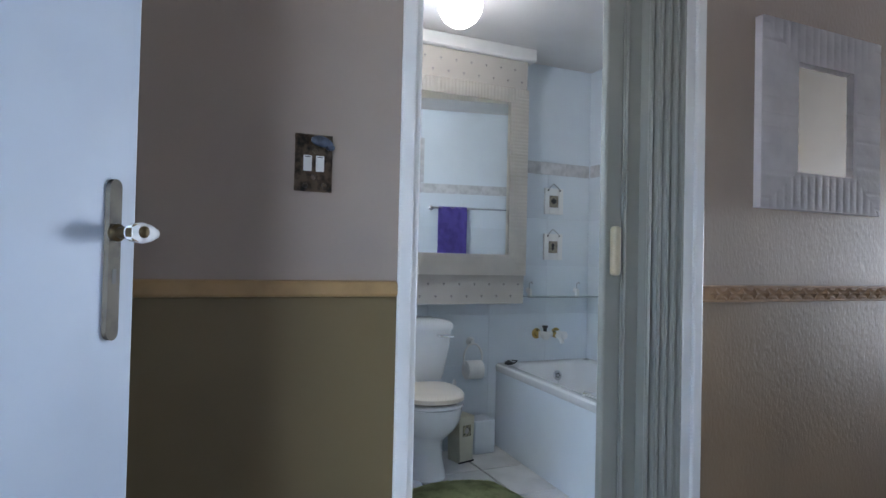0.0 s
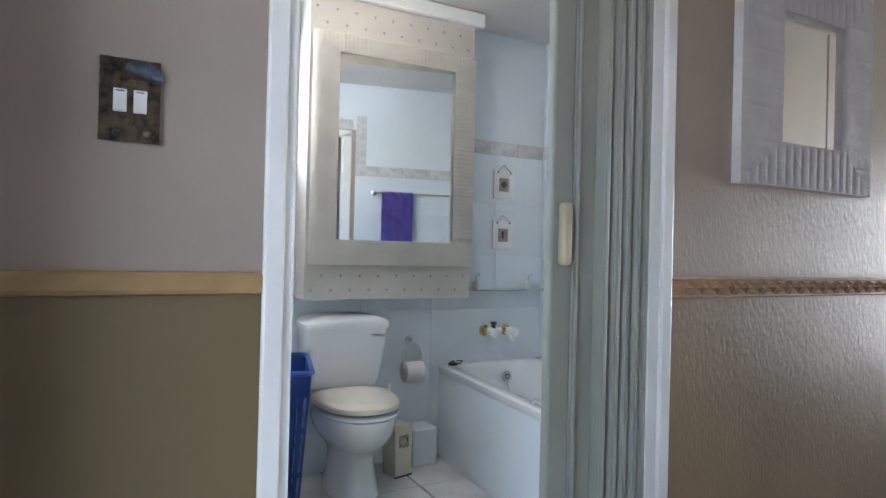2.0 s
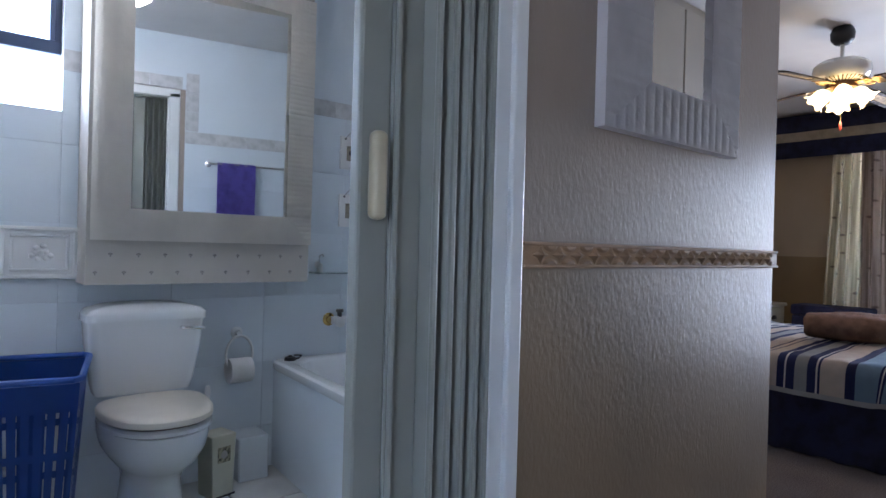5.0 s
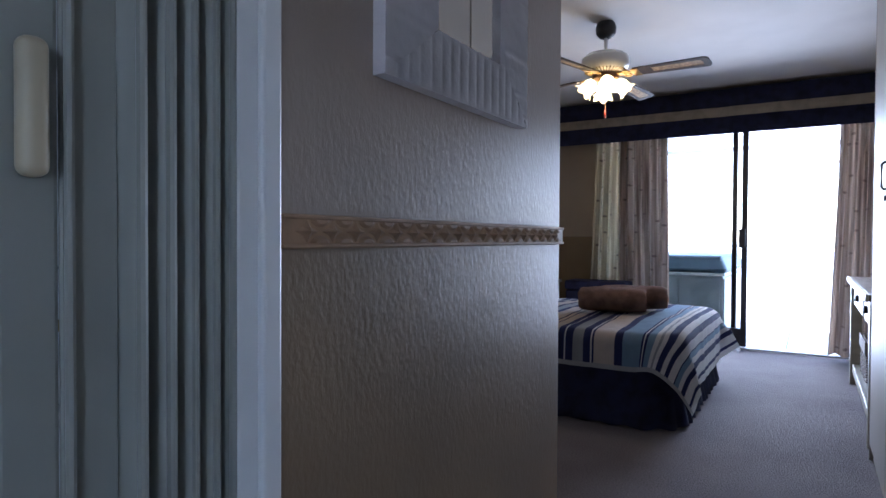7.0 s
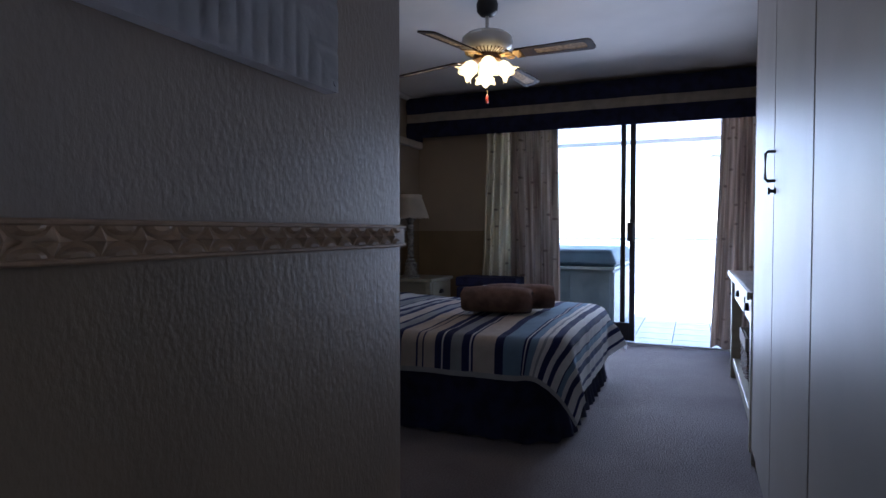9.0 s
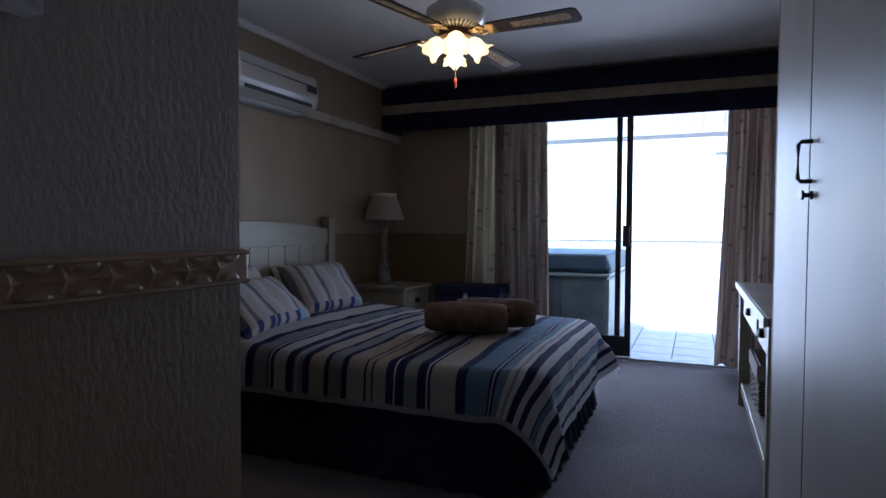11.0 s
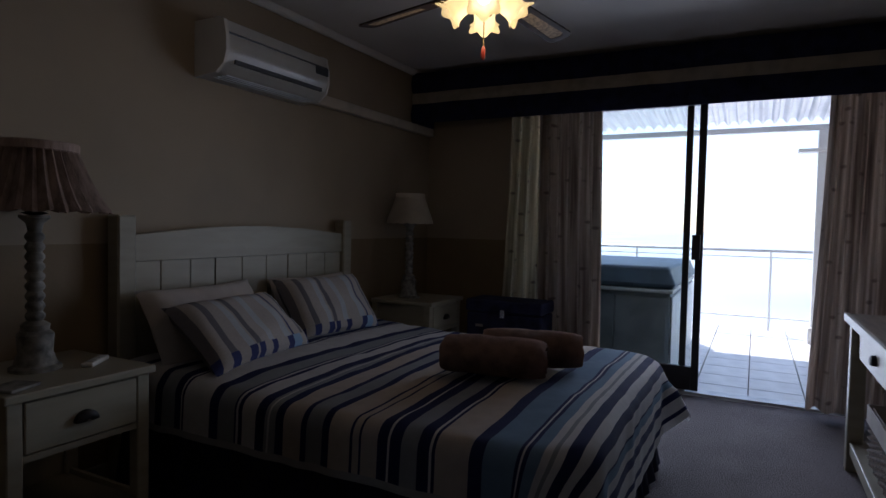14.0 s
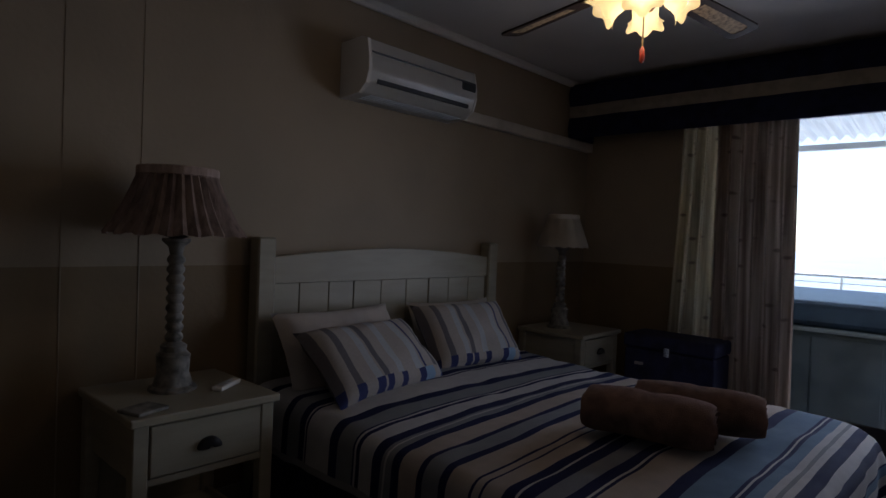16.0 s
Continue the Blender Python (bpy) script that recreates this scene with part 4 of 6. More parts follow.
part("tabletop_strip", box((-0.88, 0.02, 0.7852), (0.88, 0.026, 0.7868)), WHITE_GLOSS, dk)
for x in (-0.85, 0.77):
    for y in (-0.22, 0.165):
        part("leg", box((x, y, 0), (x + 0.07, y + 0.07, 0.75), 0.004), CREAMWOOD, dk)
for x0, x1 in ((-0.78, -0.38), (-0.27, 0.55)):
    d_ = part("drawer", box((x0, 0.205, 0.61), (x1, 0.228, 0.745), 0.004), CREAMWOOD, dk)
    h_ = cup_pull(d_, (0, 0, 0), 0.075)
    h_.matrix_local = pose((x0 + x1) / 2, 0.228, 0.665, 0, 0, 180)
part("apron", box((-0.78, 0.19, 0.605), (0.77, 0.204, 0.75)), CREAMWOOD, dk)
for k in range(5):
    y = -0.20 + k * 0.085
    part("shelf_slat", box((-0.84, y, 0.13), (0.83, y + 0.07, 0.15), 0.003), CREAMWOOD, dk)
part("shelf_edge", box((-0.78, 0.20, 0.09), (0.77, 0.222, 0.15), 0.003), CREAMWOOD, dk)


def wicker_basket(loc, w, d, h):
    t = thing("wicker_basket", loc, "dark wicker basket with a white cloth liner on the shelf", "basket")
    pts = []
    turns = 16
    corners = ((-w / 2, -d / 2), (w / 2, -d / 2), (w / 2, d / 2), (-w / 2, d / 2))
    for k in range(turns):
        for c_ in range(4):
            (ax, ay), (bx, by) = corners[c_], corners[(c_ + 1) % 4]
            for j in range(8):
                f = j / 8
                o = 0.005 * (1 if (j + k) % 2 else -1)
                nx, ny = (by - ay), -(bx - ax)
                ln = math.hypot(nx, ny)
                pts.append((ax + (bx - ax) * f + o * nx / ln, ay + (by - ay) * f + o * ny / ln, 0.01 + (h - 0.02) * (k + (c_ + f) / 4) / turns))
    bm = tube(pts, 0.0058, 5)
    part("woven_wall", bm, WICKER, t)
    part("basket_base", box((-w / 2 + 0.008, -d / 2 + 0.008, 0), (w / 2 - 0.008, d / 2 - 0.008, 0.012)), WICKER, t)
    part("inner_wall", boxes(((-w / 2 + 0.006, -d / 2 + 0.006, 0.012), (-w / 2 + 0.01, d / 2 - 0.006, h)), ((w / 2 - 0.01, -d / 2 + 0.006, 0.012), (w / 2 - 0.006, d / 2 - 0.006, h)),
                             ((-w / 2 + 0.01, -d / 2 + 0.006, 0.012), (w / 2 - 0.01, -d / 2 + 0.01, h)), ((-w / 2 + 0.01, d / 2 - 0.01, 0.012), (w / 2 - 0.01, d / 2 - 0.006, h))), LINEN, t)
    bm = bmesh.new()
    for (x0, y0), (x1, y1) in (((-w / 2 - 0.014, -d / 2 - 0.014), (w / 2 + 0.014, -d / 2 - 0.008)), ((-w / 2 - 0.014, d / 2 + 0.008), (w / 2 + 0.014, d / 2 + 0.014)), ((-w / 2 - 0.014, -d / 2 - 0.008), (-w / 2 - 0.008, d / 2 + 0.008)), ((w / 2 + 0.008, -d / 2 - 0.008), (w / 2 + 0.014, d / 2 + 0.008))):
        add_box(bm, (x0, y0, h - 0.07), (x1, y1, h + 0.01), 0.002)
    part("liner", bm, LINEN, t, "white cloth liner")
    return t


wicker_basket((5.71, 0.225, 0.152), 0.46, 0.30, 0.26)
ph = thing("photo_frame", (5.35, 0.12, 0.786), "small silver photo frame standing on the desk", "photo frame", rz=205)
bm = boxes(((-0.07, -0.008, 0), (0.07, 0.006, 0.018)), ((-0.07, -0.008, 0.162), (0.07, 0.006, 0.18)), ((-0.07, -0.008, 0.018), (-0.052, 0.006, 0.162)), ((0.052, -0.008, 0.018), (0.07, 0.006, 0.162)))
part("frame", bm, STEEL, ph)
part("print", box((-0.052, -0.002, 0.018), (0.052, 0.004, 0.162)), PHOTO, ph)
part("back_stand", box((-0.02, 0.0062, 0.0), (0.02, 0.05, 0.12)), BLACK, ph)

# ---- patio ----
def let_light_through(m, share, tint):
    n, l = m.node_tree.nodes, m.node_tree.links
    b, tl, ms = n["Principled BSDF"], n.new("ShaderNodeBsdfTranslucent"), n.new("ShaderNodeMixShader")
    tl.inputs[0].default_value, ms.inputs[0].default_value = (*tint, 1), share
    l.new(b.outputs[0], ms.inputs[1])
    l.new(tl.outputs[0], ms.inputs[2])
    l.new(ms.outputs[0], n["Material Output"].inputs[0])
    return m


ROOF_LIGHT = let_light_through(mat("translucent_roof_sheet", (0.72, 0.74, 0.75), 0.5, var=0.05), 0.14, (0.85, 0.88, 0.9))
structure(part("ground", box((-400, -900, -6.2), (1800, 900, -6.0)), EARTH), "coast far below the terrace, haze put into its pale colour", "ground")
structure(part("patio_slab", box((7.45, -5.0, -0.4), (11.2, 7.0, -0.035)), GROUT), "concrete terrace slab", "terrace")
structure(part("house_wall_outside", boxes(((7.451, -5, 0.0), (7.47, -0.05, 2.75)), ((7.451, 2.70, 0.0), (7.47, 7, 2.75)), ((7.451, -0.05, 2.14), (7.47, 2.70, 2.75))), BED_UPPER), "cream outside wall of the house", "wall")
tub = thing("hot_tub", (8.85, 2.55, -0.02), "square grey hot tub with a blue-grey cover", "hot tub")
part("tub_body", box((-0.93, -1.08, 0), (0.95, 1.05, 0.685), 0.02, 2), TUB_SIDE, tub)
part("tub_rim", box((-0.96, -1.10, 0.685), (0.99, 1.09, 0.715), 0.010, 2), ROOF_SHEET, tub)
for k in range(5):
    y = -1.05 + k * 0.425
    part("side_panel", box((-0.945, y, 0.03), (-0.931, y + 0.415, 0.655), 0.003), TUB_SIDE, tub)
bm = box((-0.95, -1.115, 0.717), (0.95, 1.05, 0.90), 0.045, 3)
for v in bm.verts:
    if v.co.z > 0.8:
        v.co.x *= 0.95
        v.co.y *= 0.96
        v.co.z += 0.05 * (1 - abs(v.co.x) / 0.9)
part("cover", bm, TUB_COVER, tub, "padded vinyl cover")
# white sheet over the grey side: sun glare put into the colour
stp = part("tub_side_cladding", box((-0.92, -1.095, 0), (0.93, -1.081, 0.655), 0.004), ROOF_SHEET, tub, "tub side with the sun's glare put into its white")

bm = bmesh.new()
n = 640
cols = []
for i in range(n + 1):
    y = -5 + 12 * i / n
    ph_ = (y / 0.12) % 1.0
    dz = 0.05 * min(1.0, max(0.0, 2.2 - 6 * abs(ph_ - 0.5)))
    cols.append((bm.verts.new((7.45, y, 2.74 + dz)), bm.verts.new((10.55, y, 2.43 + dz))))
for a, b in zip(cols, cols[1:]):
    bm.faces.new((a[0], b[0], b[1], a[1]))
bmesh.ops.solidify(bm, geom=bm.faces[:], thickness=0.004)
rf = thing("patio_roof", (9, 1, 2.3), "white corrugated patio roof on a steel beam", "roof")
o = part("roof_sheet", bm, ROOF_LIGHT, rf, "white corrugated sheeting")
o.matrix_local = pose(-9, -1, -2.3)
part("beam", box((1.28, -6.0, 0.0), (1.36, 6.0, 0.06), 0.004), ROOF_SHEET, rf)
for yy in (0.25, 4.2, -3.7):
    pt = thing("patio_post", (10.32, yy, -0.02), "slim white post holding up the patio roof", "post", "posts of the patio roof")
    part("shaft", box((-0.055, -0.055, 0), (0.055, 0.055, 2.32), 0.006), WHITE_GLOSS, pt)
    part("bracket", box((-0.09, -0.24, 2.08), (0.09, 0.24, 2.12), 0.01), WHITE_GLOSS, pt)
    part("footing", box((-0.08, -0.08, 0), (0.08, 0.08, 0.18), 0.006), WHITE_GLOSS, pt)
rl = thing("terrace_railing", (11.0, 0.69, -0.02), "thin steel railing along the terrace edge", "railing")
part("top_rail", tube([(0, -5.5, 0.98), (0, 6.2, 0.98)], 0.018, 8), STEEL, rl)
part("wire", tube([(0, -5.5, 0.90), (0, 6.2, 0.90)], 0.006, 6), STEEL, rl)
part("lower_rail", tube([(0, -5.5, 0.16), (0, 6.2, 0.16)], 0.010, 8), WHITE_GLOSS, rl)
for k in range(-3, 5):
    part("post", tube([(0, 1.58 * k - 0.0, 0), (0, 1.58 * k, 0.98)], 0.013, 8), WHITE_GLOSS, rl)

# ---- hall: rails, bathroom door frame, folding door ----
HW = 1.35
lr = part("rail_plain", box((-0.62, HW - 0.016, 1.062), (0.556, HW, 1.100), 0.008, 2), OCHRE_RAIL)
structure(lr, "smooth ochre moulded dado rail", "dado rail")
dr_ = thing("rail_diamond", (2.13, HW, 1.046), "tan moulded dado rail with raised diamonds", "dado rail", kind="structure")
part("rail_back", box((-0.587, -0.010, -0.006), (0.578, 0.0, 0.047), 0.004, 2), PALETAN, dr_)
part("rail_return", box((0.571, 0.0, 0.0), (0.580, 0.06, 0.044), 0.003), PALETAN, dr_)


def diamond_mesh(w, h, d):
    """A raised four-pointed star with hollow sides."""
    bm = bmesh.new()
    ring = []
    for px, pz in ((1, 0), (0.36, 0.36), (0, 1), (-0.36, 0.36), (-1, 0), (-0.36, -0.36), (0, -1), (0.36, -0.36)):
        ring.append(bm.verts.new((px * w, 0, pz * h)))
    top = bm.verts.new((0, -d, 0))
    for i in range(8):
        bm.faces.new((ring[i], ring[(i + 1) % 8], top))
    return bm


def lobe_mesh(w, h, d):
    """Half-round petals above and below the middle line, between two stars."""
    bm = bmesh.new()
    n = 8
    for sg in (1, -1):
        rim = [bm.verts.new((w * math.cos(math.pi * k / n), 0.0, sg * (0.019 - h * math.sin(math.pi * k / n)))) for k in range(n + 1)]
        crest = [bm.verts.new((w * 0.55 * math.cos(math.pi * k / n), -d, sg * (0.018 - h * 0.5 * math.sin(math.pi * k / n)))) for k in range(n + 1)]
        for k in range(n):
            bm.faces.new((rim[k], rim[k + 1], crest[k + 1], crest[k]))
        bm.faces.new(crest)
    return bm


part("upper_lip", box((-0.587, -0.0145, 0.039), (0.578, -0.0095, 0.046), 0.002), PALETAN, dr_)
part("lower_lip", box((-0.587, -0.0145, -0.005), (0.578, -0.0095, 0.002), 0.002), PALETAN, dr_)
d0 = part("diamond", diamond_mesh(0.026, 0.0185, 0.010), PALETAN, dr_)
l0 = part("leaf_scroll", lobe_mesh(0.023, 0.013, 0.005), PALETAN, dr_)
for k in range(19):
    for src, dx in ((d0, 0.0), (l0, 0.0289)):
        o = src if k == 0 else bpy.data.objects.new(src.name, src.data)
        if k:
            scene.collection.objects.link(o)
            o.parent = dr_
        o.location = (-0.534 + 0.0578 * k + dx, -0.0098, 0.021)

df = thing("door_frame", (1.06, 1.40, 0), "white painted wooden bathroom door frame", "door frame", kind="structure")
for sx, x0, x1 in ((-1, -0.502, -0.45), (1, 0.412, 0.477)):
    part("jamb", box((x0, -0.052, 0), (x1, 0.062, 2.06), 0.005, 2), WHITE_GLOSS, df)
    xa = x0 - 0.0 if sx < 0 else x1 - 0.028
    part("architrave", box((xa - 0.004, -0.066, 0), (xa + 0.032, -0.0525, 2.085), 0.005, 2), WHITE_GLOSS, df)
    xi = x1 if sx < 0 else x0
    part("stop_bead", box((min(xi, xi - sx * 0.012), 0.012, 0), (max(xi, xi - sx * 0.012), 0.030, 2.03), 0.003), WHITE_GLOSS, df)
part("head", box((-0.502, -0.052, 2.03), (0.477, 0.062, 2.085), 0.005, 2), WHITE_GLOSS, df)

fd = thing("folding_door", (1.375, 1.40, 0), "grey-white plastic folding door pushed open", "folding door")
lead = part("leading_post", box((-0.175, -0.020, 0.01), (-0.113, 0.008, 2.02), 0.006, 2), PVC, fd)
part("handle", box((-0.160, -0.046, 1.118), (-0.131, -0.019, 1.262), 0.0115, 4), IVORY, lead, "ivory plastic pull handle", smooth=True)
part("edge_bead", tube([(-0.108, -0.030, 0.012), (-0.108, -0.030, 2.02)], 0.0055, 8), PVC, lead, smooth=True)
part("panel", box((-0.1128, -0.022, 0.012), (-0.050, -0.014, 2.02), 0.002), PVC, fd)
xs = [-0.052, -0.036, -0.024, 0.002, 0.012, 0.036, 0.046, 0.068, 0.078, 0.094]
for i, (a, b) in enumerate(zip(xs, xs[1:])):
    ya, yb = (-0.044, 0.012) if i % 2 else (0.012, -0.044)
    bm = bmesh.new()
    t_ = 0.003
    steps_ = 6
    lo, hi = [], []
    for k in range(steps_ + 1):
        f = k / steps_
        e = f * f * (3 - 2 * f)
        for z, row in ((0.012, lo), (2.02, hi)):
            row.append((bm.verts.new((a + (b - a) * f - t_, ya + (yb - ya) * e, z)), bm.verts.new((a + (b - a) * f + t_, ya + (yb - ya) * e, z))))
    for k in range(steps_):
        for side_ in (0, 1):
            bm.faces.new((lo[k][side_], lo[k + 1][side_], hi[k + 1][side_], hi[k][side_]))
        bm.faces.new((lo[k][0], lo[k + 1][0], lo[k + 1][1], lo[k][1]))
        bm.faces.new((hi[k][0], hi[k + 1][0], hi[k + 1][1], hi[k][1]))
    for k in (0, steps_):
        bm.faces.new((lo[k][0], lo[k][1], hi[k][1], hi[k][0]))
    pl = part("panel", bm, PVC, fd, smooth=True)
    if i % 2 == 0:
        part("hinge_bead", tube([(b, yb - 0.003, 0.012), (b, yb - 0.003, 2.02)], 0.0065 if i < 3 else 0.005, 8), PVC, pl, smooth=True)
part("track", box((-0.75, -0.02, 2.021), (0.112, 0.02, 2.03)), PVC, fd)

# ---- hall: light switch, mirror, open door ----
sw = thing("light_switch", (0.3465, HW, 1.365), "mottled bronze switch plate with two white rockers", "light switch")


def plate(u, v):
    a, b = 2 * u - 1, 2 * v - 1
    return Vector((a * 0.0425 + 0.0012 * noise.noise((b * 6, a, 1)), -0.009 + 0.0016 * noise.noise((a * 4, b * 4, 3)), b * 0.065 + 0.0012 * noise.noise((a * 6, b, 7))))


part("cover_plate", sheet(plate, 14, 20, -0.009), SWITCHPLATE, sw, smooth=True)
for x in (-0.014, 0.014):
    rk = part("rocker", box((x - 0.0095, -0.0125, -0.019), (x + 0.0095, -0.0095, 0.017), 0.0012), WHITE_GLOSS, sw, "white rocker switch")
    part("rocker_mark", box((x - 0.006, -0.0130, 0.0125), (x + 0.006, -0.0124, 0.0140)), BLACK, rk)
FISH = mat("blue_grey_glaze", (0.07, 0.09, 0.13), 0.3, var=0.3, scale=60)
bm = bmesh.new()
bmesh.ops.create_uvsphere(bm, u_segments=14, v_segments=8, radius=1)
for v in bm.verts:
    v.co = Vector((0.018 + v.co.x * 0.026 * (1 - 0.2 * v.co.z), -0.012 + v.co.y * 0.007, 0.050 + v.co.z * 0.013 - 0.15 * v.co.x * 0.026))
part("ceramic_bird", bm, FISH, sw, "blue-grey ceramic bird", smooth=True)
part("wing", box((0.026, -0.018, 0.031), (0.047, -0.008, 0.044), 0.004), FISH, sw)
for x, z in ((-0.018, -0.052), (0.024, -0.050), (0.0, -0.031), (0.002, 0.027)):
    part("relief", lathe([(0.006, 0), (0.005, 0.003), (0.0, 0.004)], 10, Matrix.Translation((x, -0.0095, z)) @ Matrix.Rotation(radians(90), 4, "X")), SWITCHPLATE, sw)

hm = thing("hall_mirror", (2.073, HW, 1.345), "square mirror in a whitewashed fluted wooden frame", "mirror")
FW, FH, IW0, IW1, IH0, IH1, FT = 0.305, 0.62, -0.133, 0.172, 0.125, 0.492, 0.032


def frame_side(name, owner, material, span, reach, m0, m1, height, depth, n=150, rows=3):
    """One mitred side of a flat frame. span: its outer length; reach: its width; m0, m1: how far along the mitres run at either end;
    height(a): relief along it. Built along x with the outer edge at z = 0, facing -y."""
    def f(u, v):
        a = span * u
        r = reach * min(1.0, max(a, 0.0005) / m0, max(span - a, 0.0005) / m1)
        return Vector((a, -height(a), r * v))
    return part(name, sheet(f, n, rows, -depth), material, owner, smooth=True)


def fluted(a):
    return 0.002 + 0.003 * abs(math.sin(math.pi * (a * 27 + 0.25 * noise.noise((a * 9, 3, 0))))) ** 0.35


def cracked(a):
    seam = (a * 15 + 0.35 * math.sin(a * 19)) % 1.0 - 0.5
    return 0.0045 + 0.001 * noise.noise((a * 30, 5, 0)) - 0.0022 * math.exp(-(seam / 0.07) ** 2)


HMZ = -FT + 0.006
sides_ = (("frame_bottom", 2 * FW, IH0, IW0 + FW, FW - IW1, fluted, pose(-FW, HMZ, 0)),
          ("frame_top", 2 * FW, FH - IH1, FW - IW1, IW0 + FW, fluted, pose(FW, HMZ, FH, 0, 180, 0)),
          ("frame_left", FH, IW0 + FW, FH - IH1, IH0, cracked, pose(-FW, HMZ, FH, 0, 90, 0)),
          ("frame_right", FH, FW - IW1, IH0, FH - IH1, cracked, pose(FW, HMZ, 0, 0, -90, 0)))
for nm, span, reach, m0, m1, fn, place in sides_:
    frame_side(nm, hm, LIMED, span, reach, m0, m1, fn, 0.02).matrix_local = place
part("backing", box((-FW + 0.004, -0.006, 0.004), (FW - 0.004, 0.0, FH - 0.004)), LIMED, hm)
part("frame_edge", boxes(((-FW, -FT + 0.004, 0), (-FW + 0.006, -0.001, FH)), ((FW - 0.006, -FT + 0.004, 0), (FW, -0.001, FH)), ((-FW + 0.006, -FT + 0.004, 0), (FW - 0.006, -0.001, 0.006)), ((-FW + 0.006, -FT + 0.004, FH - 0.006), (FW - 0.006, -0.001, FH))), LIMED, hm)
part("glass", box((IW0 - 0.01, -0.012, IH0 - 0.01), (IW1 + 0.01, -0.0065, IH1 + 0.01)), MIRROR, hm, "mirror glass")

dl = thing("door_1", (-0.55, 0.42, 0.005), "white hinged door standing open in the hall, daylight's blue put into its colour", "door", kind="structure", rz=42)
# white leaf: the blue cast of daylight is put into its colour
leaf = part("leaf", box((0, 0, 0), (0.76, 0.04, 2.03), 0.003), mat("pale_blue_door_paint", (0.46, 0.53, 0.62), 0.45, var=0.05, scale=3, bump=0.1, bump_scale=25), dl)
bm = bmesh.new()
ring = [bm.verts.new((0.7235 + 0.0120 * math.cos(a), 0.0, zc + 0.0120 * math.sin(a))) for zc, a0 in ((1.2345, 0.0), (1.0405, math.pi)) for a in [a0 + math.pi * k / 8 for k in range(9)]]
ex = bmesh.ops.extrude_face_region(bm, geom=[bm.faces.new(ring)])
rim = [v for v in ex["geom"] if isinstance(v, bmesh.types.BMVert)]
for v in rim:
    v.co.y = -0.006
    v.co.x += (0.7235 - v.co.x) * 0.25
pl = part("handle_plate", bm, mat("dark_aged_brass", (0.05, 0.042, 0.03), 0.45, 0.5, var=0.3, scale=40), dl, "aged brass handle plate")
part("neck", lathe([(0.012, 0), (0.012, 0.006), (0.008, 0.010), (0.008, 0.030), (0.012, 0.034), (0.012, 0.044)], 16, Matrix.Translation((0.7235, -0.006, 1.174)) @ Matrix.Rotation(radians(90), 4, "X")), BRASS, pl, smooth=True)
part("lever", lathe([(0.009, -0.012), (0.013, -0.002), (0.0145, 0.008), (0.012, 0.02), (0.007, 0.031), (0.0, 0.036)], 18, Matrix.Translation((0.7255, -0.044, 1.174)) @ Matrix.Rotation(radians(90), 4, "Y")), CERAMIC, pl, "white porcelain lever", smooth=True)
part("lever_cap", lathe([(0.008, 0), (0.008, 0.002), (0.005, 0.0045), (0.0, 0.005)], 16, Matrix.Translation((0.7265, -0.0565, 1.175)) @ Matrix.Rotation(radians(90), 4, "X")), BRASS, pl, "brass lever cap", smooth=True)
part("keyhole", box((0.7205, -0.0068, 1.105), (0.7265, -0.0062, 1.125)), BLACK, pl)
for z in (0.25, 1.75):
    part("hinge", tube([(-0.004, -0.004, z), (-0.004, -0.004, z + 0.09)], 0.007, 8), BRASS, dl)
ef = thing("entry_door_frame", (-0.67, 0.0, 0), "white painted entry door frame", "door frame", kind="structure")
part("jamb", boxes(((-0.055, 0.405, 0), (0.06, 0.445, 2.06)),), WHITE_GLOSS, ef)
part("jamb", boxes(((-0.055, -0.46, 0), (0.06, -0.425, 2.06)),), WHITE_GLOSS, ef)

# ---- bathroom ----
BW = 3.32
PAPER = mat("cream_wallpaper", (0.54, 0.505, 0.45), 0.75, var=0.04, scale=5, bump=0.15, bump_scale=120)
MOTIF = mat("grey_printed_motif", (0.22, 0.20, 0.20), 0.8)
cab = thing("mirror_cabinet", (1.547, BW, 0.90), "papered cistern box with a large limed wooden framed mirror", "mirror cabinet")
for lo, hi in (((-0.453, -0.12, 0), (0.453, -0.001, 1.47)), ((-0.453, -0.20, 0), (0.453, -0.1205, 0.25)), ((-0.453, -0.20, 1.24), (0.453, -0.1205, 1.47)),
               ((-0.453, -0.20, 0.2505), (-0.345, -0.1205, 1.2395)), ((0.345, -0.20, 0.2505), (0.453, -0.1205, 1.2395))):
    part("box_panel", box(lo, hi), PAPER, cab)
cor = part("cornice", box((-0.47, -0.235, 1.47), (0.50, -0.001, 1.548), 0.008), WHITE_GLOSS, cab, "white top moulding")
bm = bmesh.new()
for row, (z, off) in enumerate(((0.045, 0.0), (0.115, 0.05), (1.34, 0.05), (1.41, 0.0))):
    for k in range(9):
        x = -0.42 + off + k * 0.098
        if x > 0.44:
            continue
        add_box(bm, (x - 0.0018, -0.2008, z - 0.009), (x + 0.0018, -0.2002, z))
        for dx, dz in ((-0.005, 0.002), (0.005, 0.002), (0, 0.005)):
            add_box(bm, (x + dx - 0.0025, -0.2009, z + dz - 0.0025), (x + dx + 0.0025, -0.2002, z + dz + 0.0025))
mo = part("printed_motifs", bm, MOTIF, cab, "small grey printed flower sprigs")
mo["kind"] = "stuff"
MX0, MX1, MZ0, MZ1 = -0.444, 0.450, 0.17, 1.29
GX0, GX1, GZ0, GZ1 = -0.309, 0.328, 0.293, 1.203


